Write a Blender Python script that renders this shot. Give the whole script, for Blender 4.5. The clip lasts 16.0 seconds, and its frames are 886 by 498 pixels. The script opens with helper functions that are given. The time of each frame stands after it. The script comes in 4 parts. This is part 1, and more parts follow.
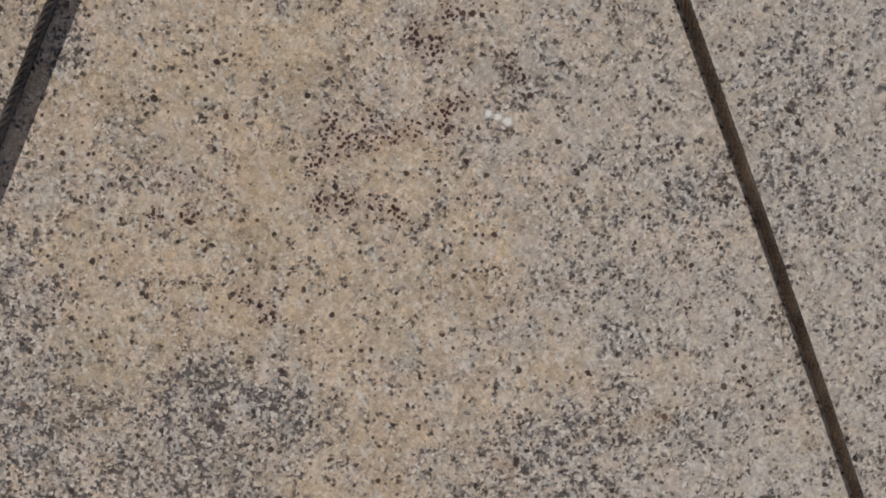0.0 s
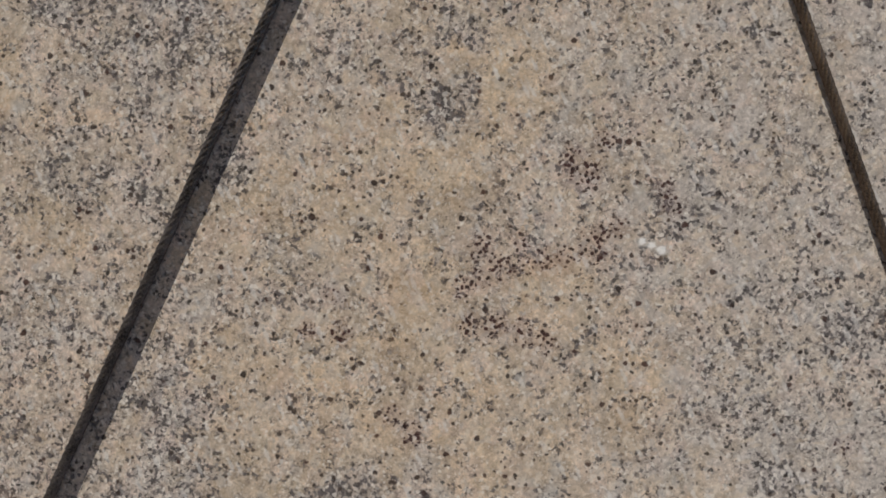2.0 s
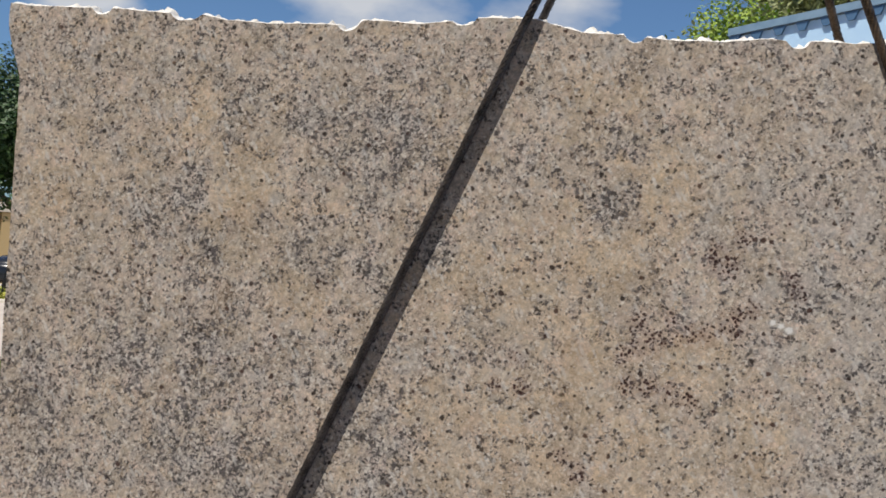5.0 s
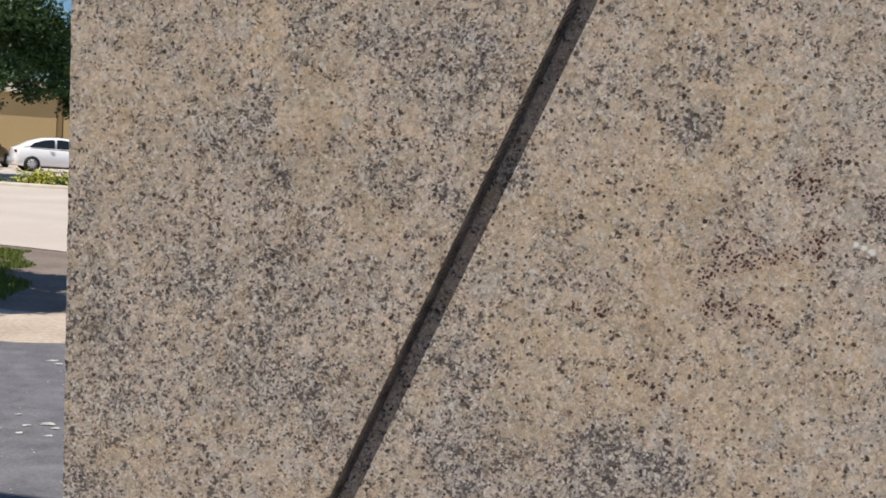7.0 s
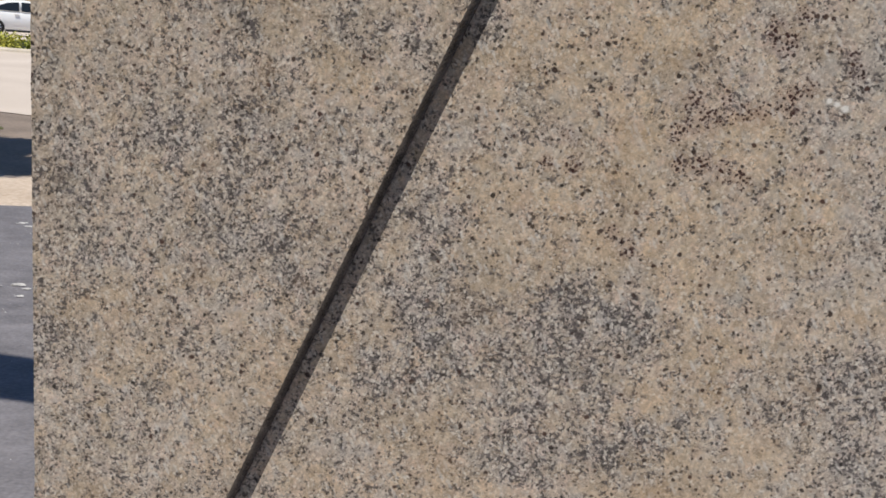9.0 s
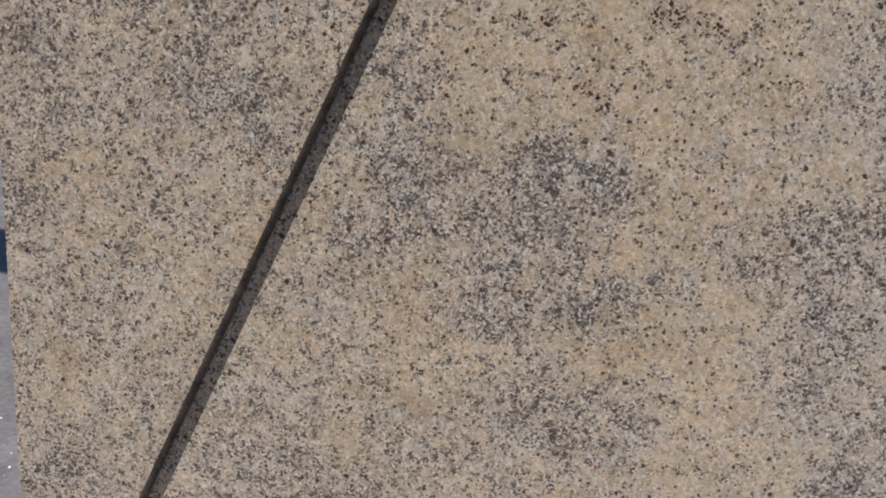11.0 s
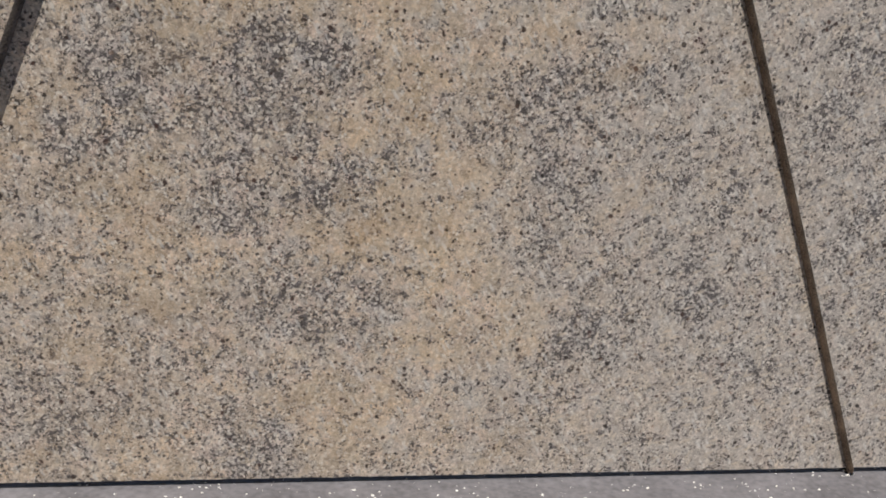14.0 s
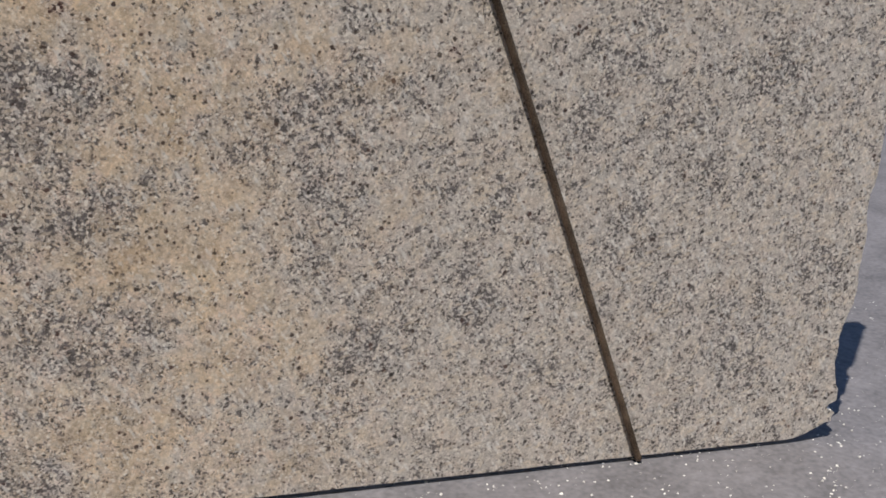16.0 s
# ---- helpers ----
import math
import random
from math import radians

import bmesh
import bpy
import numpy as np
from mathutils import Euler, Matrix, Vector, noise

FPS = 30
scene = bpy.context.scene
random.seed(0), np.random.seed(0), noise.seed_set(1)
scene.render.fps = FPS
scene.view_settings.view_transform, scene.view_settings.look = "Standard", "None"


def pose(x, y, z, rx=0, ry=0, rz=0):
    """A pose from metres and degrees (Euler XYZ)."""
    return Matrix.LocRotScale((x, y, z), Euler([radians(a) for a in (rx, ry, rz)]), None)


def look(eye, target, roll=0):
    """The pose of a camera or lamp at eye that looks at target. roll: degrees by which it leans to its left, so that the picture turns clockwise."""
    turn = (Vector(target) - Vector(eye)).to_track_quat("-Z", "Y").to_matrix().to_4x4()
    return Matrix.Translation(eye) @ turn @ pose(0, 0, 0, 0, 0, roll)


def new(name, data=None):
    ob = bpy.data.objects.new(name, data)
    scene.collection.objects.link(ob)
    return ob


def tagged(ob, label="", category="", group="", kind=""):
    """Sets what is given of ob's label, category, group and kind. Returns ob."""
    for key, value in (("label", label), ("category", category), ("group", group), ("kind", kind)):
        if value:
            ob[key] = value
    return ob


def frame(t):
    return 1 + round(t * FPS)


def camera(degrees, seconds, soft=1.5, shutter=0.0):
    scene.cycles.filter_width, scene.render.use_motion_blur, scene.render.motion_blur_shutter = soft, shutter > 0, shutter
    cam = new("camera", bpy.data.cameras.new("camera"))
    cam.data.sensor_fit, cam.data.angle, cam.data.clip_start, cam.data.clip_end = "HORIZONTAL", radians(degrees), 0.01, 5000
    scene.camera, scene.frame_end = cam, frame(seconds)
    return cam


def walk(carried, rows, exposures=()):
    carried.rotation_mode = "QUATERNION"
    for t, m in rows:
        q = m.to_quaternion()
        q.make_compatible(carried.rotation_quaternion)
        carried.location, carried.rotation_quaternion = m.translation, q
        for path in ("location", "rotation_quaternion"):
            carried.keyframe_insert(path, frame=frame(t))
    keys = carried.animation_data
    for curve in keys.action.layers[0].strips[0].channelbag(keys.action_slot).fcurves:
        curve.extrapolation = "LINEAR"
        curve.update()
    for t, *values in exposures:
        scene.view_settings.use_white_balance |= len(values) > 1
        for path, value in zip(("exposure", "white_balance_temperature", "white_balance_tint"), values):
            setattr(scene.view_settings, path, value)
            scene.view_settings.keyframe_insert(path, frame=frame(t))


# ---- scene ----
cam = camera(41.4, 16.0, 1.7)
PATH = [
    (0.0, (0.996, -1.582, 1.177), (1.0561, 0.4096, 1.0051), 0.53),
    (0.5, (0.997, -1.586, 1.190), (1.0287, 0.4089, 1.0565), 0.86),
    (1.0, (0.986, -1.587, 1.199), (0.9699, 0.4112, 1.1128), 1.39),
    (1.5, (0.963, -1.582, 1.225), (0.8860, 0.4155, 1.1654), 1.97),
    (2.0, (0.941, -1.577, 1.209), (0.8102, 0.4185, 1.2009), 2.33),
    (2.5, (0.916, -1.578, 1.208), (0.7161, 0.4118, 1.2355), 2.88),
    (3.0, (0.896, -1.578, 1.221), (0.6533, 0.4064, 1.2623), 2.90),
    (3.5, (0.882, -1.580, 1.219), (0.6019, 0.3986, 1.2970), 3.15),
    (4.0, (0.900, -1.674, 1.217), (0.5714, 0.2965, 1.3234), 3.99),
    (4.5, (0.936, -1.876, 1.227), (0.5672, 0.0863, 1.3359), 4.38),
    (4.7, (0.964, -1.952, 1.226), (0.5628, 0.0044, 1.3244), 4.37),
    (6.8, (0.739, -1.985, 1.312), (0.4174, -0.0144, 1.1982), 3.62),
    (7.0, (0.742, -1.983, 1.308), (0.4280, -0.0127, 1.1684), 3.55),
    (7.5, (0.744, -1.981, 1.300), (0.4419, -0.0135, 1.1028), 3.55),
    (8.0, (0.742, -1.980, 1.294), (0.4599, -0.0145, 1.0572), 3.86),
    (8.5, (0.744, -1.981, 1.286), (0.4996, -0.0183, 0.9920), 4.27),
    (9.0, (0.746, -1.976, 1.277), (0.4966, -0.0232, 0.9239), 4.34),
    (9.5, (0.745, -1.967, 1.272), (0.4951, -0.0294, 0.8441), 4.60),
    (9.7, (0.745, -1.966, 1.268), (0.4945, -0.0331, 0.8190), 4.44),
    (11.8, (0.774, -1.961, 1.239), (0.6008, -0.0739, 0.5984), 4.07),
    (12.0, (0.776, -1.958, 1.240), (0.5979, -0.0782, 0.5816), 3.75),
    (12.5, (0.748, -1.972, 1.220), (0.6288, -0.0835, 0.5730), 3.19),
    (13.0, (0.741, -1.965, 1.225), (0.7056, -0.0878, 0.5357), 2.50),
    (13.5, (0.726, -1.948, 1.228), (0.8418, -0.0906, 0.4962), 2.60),
    (14.0, (0.728, -1.938, 1.214), (1.0149, -0.0861, 0.5137), 2.49),
    (14.5, (0.780, -1.948, 1.223), (1.1093, -0.1039, 0.5225), 1.77),
    (15.0, (0.803, -1.948, 1.233), (1.1439, -0.1007, 0.5452), 1.49),
    (15.5, (0.842, -1.941, 1.237), (1.2756, -0.1162, 0.5423), 1.47),
    (16.0, (0.874, -1.944, 1.247), (1.4050, -0.1467, 0.5492), 1.50),
]
walk(cam, [(t, look(eye, target, roll)) for t, eye, target, roll in PATH])

# ---- sky and sun ----
SUN = Vector((-0.255, -0.32, 1.0)).normalized()
world = bpy.data.worlds.new("sky")
scene.world = world
world.use_nodes = True
wn, wl = world.node_tree.nodes, world.node_tree.links
sky = wn.new("ShaderNodeTexSky")
sky.sky_type, sky.sun_disc = "NISHITA", False
sky.dust_density, sky.ozone_density = 0.3, 3.0
sky.sun_elevation, sky.sun_rotation = math.asin(SUN.z), math.atan2(SUN.x, SUN.y)
coord = wn.new("ShaderNodeTexCoord").outputs["Generated"]


def sky_node(kind, inputs, op=""):
    n = wn.new(kind)
    if op:
        n.operation = op
    for key, value in inputs.items():
        if isinstance(value, bpy.types.NodeSocket):
            wl.new(value, n.inputs[key])
        else:
            n.inputs[key].default_value = value
    return n


def sky_math(op, a, b):
    return sky_node("ShaderNodeMath", {0: a, 1: b}, op).outputs[0]


# clear deep blue with a few loose cumulus clouds
flat = sky_node("ShaderNodeMapping", {"Vector": coord, "Scale": (1.0, 1.0, 2.0), "Location": (0.35, 0.0, 0.3)})
puff = sky_node("ShaderNodeTexNoise", {"Vector": flat.outputs[0], "Scale": 7.0, "Detail": 6.0, "Roughness": 0.5}).outputs["Fac"]
heap = None
for toward, wide in (((-0.28, 0.93, 0.235), 0.075), ((-0.10, 0.96, 0.245), 0.06), ((-0.49, 0.845, 0.215), 0.05),
                     ((-0.8, 0.45, 0.38), 0.16), ((0.7, 0.6, 0.4), 0.18), ((0.2, -0.8, 0.5), 0.25), ((-0.6, -0.6, 0.45), 0.2)):
    gap = sky_node("ShaderNodeVectorMath", {0: coord, 1: Vector(toward).normalized()}, "DISTANCE").outputs["Value"]
    swell = sky_math("SUBTRACT", 1.0, sky_math("DIVIDE", gap, wide))
    heap = swell if heap is None else sky_math("MAXIMUM", heap, swell)
body = sky_math("ADD", heap, sky_math("MULTIPLY", sky_math("SUBTRACT", puff, 0.5), 3.0))
cover = sky_node("ShaderNodeMapRange", {"Value": body, "From Min": 0.0, "From Max": 0.7})
deep = wn.new("ShaderNodeMix")
deep.data_type, deep.blend_type = "RGBA", "MULTIPLY"
deep.inputs["Factor"].default_value = 1.0
deep.inputs["B"].default_value = (0.95, 1.17, 1.40, 1)
wl.new(sky.outputs["Color"], deep.inputs["A"])
clouds = wn.new("ShaderNodeMix")
clouds.data_type = "RGBA"
clouds.inputs["B"].default_value = (9.0, 9.4, 10.2, 1)
wl.new(cover.outputs["Result"], clouds.inputs["Factor"])
wl.new(deep.outputs["Result"], clouds.inputs["A"])
wl.new(clouds.outputs["Result"], wn["Background"].inputs["Color"])
wn["Background"].inputs["Strength"].default_value = 0.064
sun = new("sun", bpy.data.lights.new("sun", "SUN"))
sun.data.energy, sun.data.angle, sun.data.color = 5.0, radians(0.5), (1.0, 0.945, 0.85)
sun.matrix_world = look(SUN * 30, (0, 0, 0))
scene.view_settings.exposure = 0.0

# ---- materials ----
def material(name, rough=0.6, metal=0.0):
    m = bpy.data.materials.new(name)
    m.use_nodes = True
    b = m.node_tree.nodes["Principled BSDF"]
    b.inputs["Roughness"].default_value, b.inputs["Metallic"].default_value = rough, metal
    return m, m.node_tree.nodes, m.node_tree.links, b


def put(nodes, links, kind, inputs=(), **settings):
    """A node with its settings; inputs given as name: value or socket."""
    n = nodes.new(kind)
    for key, value in settings.items():
        if key == "blend":
            n.data_type, n.blend_type = "RGBA", value
        elif key == "op":
            n.operation = value
        elif key == "feature":
            n.feature = value
    for key, value in dict(inputs).items():
        if isinstance(value, bpy.types.NodeSocket):
            links.new(value, n.inputs[key])
        else:
            n.inputs[key].default_value = value
    return n


def rgb(r, g, b):
    return (r, g, b, 1)


def grainy(name, low, high, scale, rough=0.7, metal=0.0, coarse=None, relief=0.3, depth=0.004):
    """A surface that wanders between two colours at a fine and a coarse scale, with fine relief."""
    m, n, l, b = material(name, rough, metal)
    co = n.new("ShaderNodeTexCoord").outputs["Object"]
    fine = put(n, l, "ShaderNodeTexNoise", {"Vector": co, "Scale": scale, "Detail": 6.0})
    broad = put(n, l, "ShaderNodeTexNoise", {"Vector": co, "Scale": coarse or scale / 14, "Detail": 4.0})
    both = put(n, l, "ShaderNodeMath", {0: fine.outputs["Fac"], 1: broad.outputs["Fac"]}, op="ADD")
    span = put(n, l, "ShaderNodeMapRange", {"Value": both.outputs[0], "From Min": 0.7, "From Max": 1.3})
    mix = put(n, l, "ShaderNodeMix", {"Factor": span.outputs[0], "A": rgb(*low), "B": rgb(*high)}, blend="MIX")
    l.new(mix.outputs["Result"], b.inputs["Base Color"])
    bump = put(n, l, "ShaderNodeBump", {"Height": fine.outputs["Fac"], "Strength": relief, "Distance": depth})
    l.new(bump.outputs["Normal"], b.inputs["Normal"])
    return m


def granite_material():
    m, n, l, b = material("polished_granite", 0.3)
    co = n.new("ShaderNodeTexCoord").outputs["Object"]
    zone = n.new("ShaderNodeAttribute")
    zone.attribute_name = "minerals"
    parts = put(n, l, "ShaderNodeSeparateColor", {"Color": zone.outputs["Color"]})
    dark, warm, garnet, pale = parts.outputs["Red"], parts.outputs["Green"], parts.outputs["Blue"], zone.outputs["Alpha"]
    # warp so that the crystals are irregular
    wob = put(n, l, "ShaderNodeTexNoise", {"Vector": co, "Scale": 140.0, "Detail": 4.0, "Roughness": 0.65})
    off = put(n, l, "ShaderNodeVectorMath", {0: wob.outputs["Color"], 1: (0.0085, 0.0085, 0.0085)}, op="MULTIPLY")
    wco = put(n, l, "ShaderNodeVectorMath", {0: co, 1: off.outputs[0]}, op="ADD").outputs[0]
    broad = put(n, l, "ShaderNodeTexNoise", {"Vector": co, "Scale": 6.0, "Detail": 5.0, "Roughness": 0.6}).outputs["Fac"]
    mid = put(n, l, "ShaderNodeTexNoise", {"Vector": wco, "Scale": 32.0, "Detail": 4.0, "Roughness": 0.6}).outputs["Fac"]
    fine = put(n, l, "ShaderNodeTexNoise", {"Vector": wco, "Scale": 210.0, "Detail": 3.0}).outputs["Fac"]

    def add(a, c, op="ADD"):
        return put(n, l, "ShaderNodeMath", {0: a, 1: c}, op=op).outputs[0]

    def ramp(v, lo, hi, a=0.0, c=1.0):
        return put(n, l, "ShaderNodeMapRange", {"Value": v, "From Min": lo, "From Max": hi, "To Min": a, "To Max": c}).outputs[0]

    def mixed(f, a, c, blend="MIX"):
        return put(n, l, "ShaderNodeMix", {"Factor": f, "A": a, "B": c}, blend=blend).outputs["Result"]

    tone = mixed(ramp(add(broad, add(warm, 0.30, "MULTIPLY")), 0.44, 0.78), rgb(0.61, 0.51, 0.435), rgb(0.60, 0.47, 0.35))
    tone = mixed(add(warm, 0.55, "MULTIPLY"), tone, rgb(0.66, 0.51, 0.345))
    tone = mixed(ramp(mid, 0.42, 0.66, 0.0, 0.5), tone, rgb(0.69, 0.59, 0.49))
    honey = ramp(put(n, l, "ShaderNodeTexNoise", {"Vector": wco, "Scale": 21.0, "Detail": 4.0, "Roughness": 0.55}).outputs["Fac"], 0.52, 0.64)
    tone = mixed(add(honey, 0.38, "MULTIPLY"), tone, rgb(0.57, 0.465, 0.33))
    tone = mixed(add(dark, 0.54, "MULTIPLY"), tone, rgb(0.45, 0.44, 0.465))
    # cool grey, pinkish and olive patches, greyer towards the far end of the slab
    place = put(n, l, "ShaderNodeSeparateXYZ", {"Vector": co}).outputs["X"]
    far_end = ramp(add(place, add(broad, 1.5, "MULTIPLY")), 1.70, 2.20)
    cool = put(n, l, "ShaderNodeTexNoise", {"Vector": wco, "Scale": 17.0, "Detail": 5.0, "Roughness": 0.6, "Distortion": 0.6}).outputs["Fac"]
    leaning = add(add(far_end, 0.10, "MULTIPLY"), add(warm, 0.12, "MULTIPLY"), "SUBTRACT")
    tone = mixed(ramp(add(cool, leaning), 0.49, 0.61, 0.0, 0.58), tone, rgb(0.49, 0.468, 0.455))
    rosy = put(n, l, "ShaderNodeTexVoronoi", {"Vector": wco, "Scale": 42.0})
    rose = put(n, l, "ShaderNodeSeparateColor", {"Color": rosy.outputs["Color"]})
    tone = mixed(ramp(rose.outputs["Red"], 0.72, 0.86, 0.0, 0.34), tone, rgb(0.63, 0.49, 0.42))
    tone = mixed(ramp(rose.outputs["Green"], 0.78, 0.90, 0.0, 0.28), tone, rgb(0.50, 0.44, 0.34))
    tone = mixed(ramp(rose.outputs["Blue"], 0.80, 0.92, 0.0, 0.40), tone, rgb(0.635, 0.49, 0.335))
    umber = put(n, l, "ShaderNodeTexNoise", {"Vector": wco, "Scale": 10.0, "Detail": 6.0, "Roughness": 0.62, "Distortion": 0.8}).outputs["Fac"]
    umber = add(ramp(umber, 0.44, 0.60, 0.0, 0.50), ramp(far_end, 0.0, 1.0, 1.0, 0.25), "MULTIPLY")
    tone = mixed(umber, tone, rgb(0.39, 0.325, 0.25))
    tone = mixed(add(far_end, 0.5, "MULTIPLY"), tone, rgb(0.51, 0.474, 0.44))
    # feldspar and quartz: a cloudy matrix with faint crystal shapes
    cloudy = put(n, l, "ShaderNodeTexNoise", {"Vector": wco, "Scale": 125.0, "Detail": 5.0, "Roughness": 0.7}).outputs["Fac"]
    tone = mixed(0.9, tone, mixed(ramp(cloudy, 0.32, 0.68), rgb(0.63, 0.615, 0.61), rgb(1.46, 1.45, 1.44)), "MULTIPLY")
    cells = put(n, l, "ShaderNodeTexVoronoi", {"Vector": wco, "Scale": 190.0})
    light = put(n, l, "ShaderNodeSeparateColor", {"Color": cells.outputs["Color"]})
    tone = mixed(0.5, tone, mixed(light.outputs["Red"], rgb(0.80, 0.79, 0.785), rgb(1.16, 1.15, 1.15)), "MULTIPLY")
    big = put(n, l, "ShaderNodeTexVoronoi", {"Vector": wco, "Scale": 70.0})
    bigc = put(n, l, "ShaderNodeSeparateColor", {"Color": big.outputs["Color"]})
    tone = mixed(ramp(bigc.outputs["Green"], 0.80, 0.9, 0.0, 0.28), tone, rgb(0.56, 0.55, 0.54))
    # small milky crystals that catch the light
    milk = put(n, l, "ShaderNodeTexNoise", {"Vector": wco, "Scale": 170.0, "Detail": 2.0}).outputs["Fac"]
    tone = mixed(ramp(milk, 0.63, 0.74, 0.0, 0.75), tone, rgb(0.84, 0.77, 0.68))
    # grey mica streaks in loose drifts, thick in the dark zones
    drifts = put(n, l, "ShaderNodeTexNoise", {"Vector": co, "Scale": 38.0, "Detail": 3.0, "Roughness": 0.55}).outputs["Fac"]
    chance = add(add(ramp(drifts, 0.38, 0.63, 0.06, 0.43), add(dark, 0.36, "MULTIPLY")), add(warm, 0.13, "MULTIPLY"), "SUBTRACT")
    belts = put(n, l, "ShaderNodeTexNoise", {"Vector": wco, "Scale": 13.0, "Detail": 3.0}).outputs["Fac"]
    chance = add(add(chance, ramp(belts, 0.35, 0.65, -0.06, 0.10)), add(honey, 0.10, "MULTIPLY"), "SUBTRACT")
    for scale, force in ((360.0, 0.42), (225.0, 0.87)):
        salt = put(n, l, "ShaderNodeTexVoronoi", {"Vector": wco, "Scale": scale})
        sr = put(n, l, "ShaderNodeSeparateColor", {"Color": salt.outputs["Color"]})
        hue = mixed(sr.outputs["Blue"], rgb(0.026, 0.022, 0.022), rgb(0.125, 0.112, 0.12))
        tone = mixed(ramp(add(chance, sr.outputs["Red"], "SUBTRACT"), 0.0, 0.22, 0.0, force), tone, hue)
        tone = mixed(ramp(add(sr.outputs["Green"], add(chance, 0.12, "MULTIPLY")), 0.915, 1.02, 0.0, 0.65), tone, rgb(0.86, 0.80, 0.73))
    # black biotite grains of uneven size
    grains = put(n, l, "ShaderNodeTexVoronoi", {"Vector": wco, "Scale": 115.0})
    gc = put(n, l, "ShaderNodeSeparateColor", {"Color": grains.outputs["Color"]})
    size = ramp(gc.outputs["Red"], 0.58, 1.0, 0.0, 0.45)
    size = add(size, ramp(drifts, 0.3, 0.7, 0.55, 1.15), "MULTIPLY")
    is_grain = ramp(add(size, grains.outputs["Distance"], "SUBTRACT"), -0.03, 0.09)
    tone = mixed(add(is_grain, 0.92, "MULTIPLY"), tone, mixed(gc.outputs["Blue"], rgb(0.016, 0.014, 0.014), rgb(0.07, 0.045, 0.035)))
    # large scattered black crystals, some with a rusty rim
    lumps = put(n, l, "ShaderNodeTexVoronoi", {"Vector": wco, "Scale": 74.0})
    lc = put(n, l, "ShaderNodeSeparateColor", {"Color": lumps.outputs["Color"]})
    swell = ramp(add(lc.outputs["Red"], ramp(drifts, 0.35, 0.65, -0.05, 0.05)), 0.74, 1.0, 0.0, 0.36)
    edge = add(swell, lumps.outputs["Distance"], "SUBTRACT")
    rim = add(ramp(edge, -0.16, 0.02), ramp(lc.outputs["Green"], 0.45, 0.75, 0.0, 0.6), "MULTIPLY")
    rim = add(rim, ramp(swell, 0.02, 0.10), "MULTIPLY")
    tone = mixed(rim, tone, rgb(0.36, 0.215, 0.14))
    tone = mixed(add(ramp(edge, -0.02, 0.07), ramp(swell, 0.02, 0.08, 0.0, 0.93), "MULTIPLY"), tone, mixed(lc.outputs["Blue"], rgb(0.018, 0.015, 0.015), rgb(0.075, 0.035, 0.028)))
    # pale feldspar laths lying in several directions
    for angle, hue in ((0.35, rgb(0.80, 0.70, 0.58)), (-0.5, rgb(0.78, 0.75, 0.72)), (1.25, rgb(0.70, 0.585, 0.46))):
        turned = put(n, l, "ShaderNodeMapping", {"Vector": wco, "Rotation": (0.0, angle, 0.0), "Scale": (0.0085, 0.02, 0.030)})
        turned.vector_type = "TEXTURE"
        lath = put(n, l, "ShaderNodeTexVoronoi", {"Vector": turned.outputs[0], "Scale": 1.0})
        pick = put(n, l, "ShaderNodeSeparateColor", {"Color": lath.outputs["Color"]}).outputs["Red"]
        is_lath = add(ramp(add(pick, add(far_end, 0.08, "MULTIPLY")), 0.84, 0.89, 0.0, 0.5), ramp(lath.outputs["Distance"], 0.44, 0.26), "MULTIPLY")
        tone = mixed(is_lath, tone, hue)
    # round wine-red garnets in drifts
    stones = put(n, l, "ShaderNodeTexVoronoi", {"Vector": wco, "Scale": 150.0})
    sc = put(n, l, "ShaderNodeSeparateColor", {"Color": stones.outputs["Color"]})
    rad = ramp(add(garnet, add(sc.outputs["Green"], 0.75, "MULTIPLY"), "SUBTRACT"), 0.0, 0.45, 0.0, 0.46)
    is_stone = ramp(add(rad, stones.outputs["Distance"], "SUBTRACT"), -0.02, 0.06)
    is_stone = add(is_stone, ramp(garnet, 0.08, 0.2), "MULTIPLY")
    tone = mixed(add(garnet, 0.18, "MULTIPLY"), tone, rgb(0.33, 0.20, 0.185))
    tone = mixed(add(is_stone, 0.95, "MULTIPLY"), tone, mixed(sc.outputs["Blue"], rgb(0.026, 0.012, 0.012), rgb(0.065, 0.022, 0.022)))
    tone = mixed(add(pale, 0.9, "MULTIPLY"), tone, mixed(ramp(pale, 0.5, 0.8), rgb(0.56, 0.54, 0.51), rgb(0.97, 0.95, 0.92)))
    # rusty bleeding
    rust = put(n, l, "ShaderNodeTexNoise", {"Vector": co, "Scale": 11.0, "Detail": 6.0}).outputs["Fac"]
    tone = mixed(ramp(add(rust, add(warm, 0.10, "MULTIPLY")), 0.62, 0.82, 0.0, 0.35), tone, rgb(0.40, 0.26, 0.15))
    # glints put into the colour as tiny near-white specks
    shine = put(n, l, "ShaderNodeTexVoronoi", {"Vector": co, "Scale": 75.0})
    ss = put(n, l, "ShaderNodeSeparateColor", {"Color": shine.outputs["Color"]}).outputs["Blue"]
    is_shine = add(ramp(ss, 0.975, 0.98), ramp(shine.outputs["Distance"], 0.10, 0.05), "MULTIPLY")
    tone = mixed(is_shine, tone, rgb(0.88, 0.85, 0.8))
    l.new(tone, b.inputs["Base Color"])
    l.new(ramp(fine, 0.3, 0.7, 0.26, 0.44), b.inputs["Roughness"])
    bump = put(n, l, "ShaderNodeBump", {"Height": fine, "Strength": 0.12, "Distance": 0.001})
    l.new(bump.outputs["Normal"], b.inputs["Normal"])
    return m


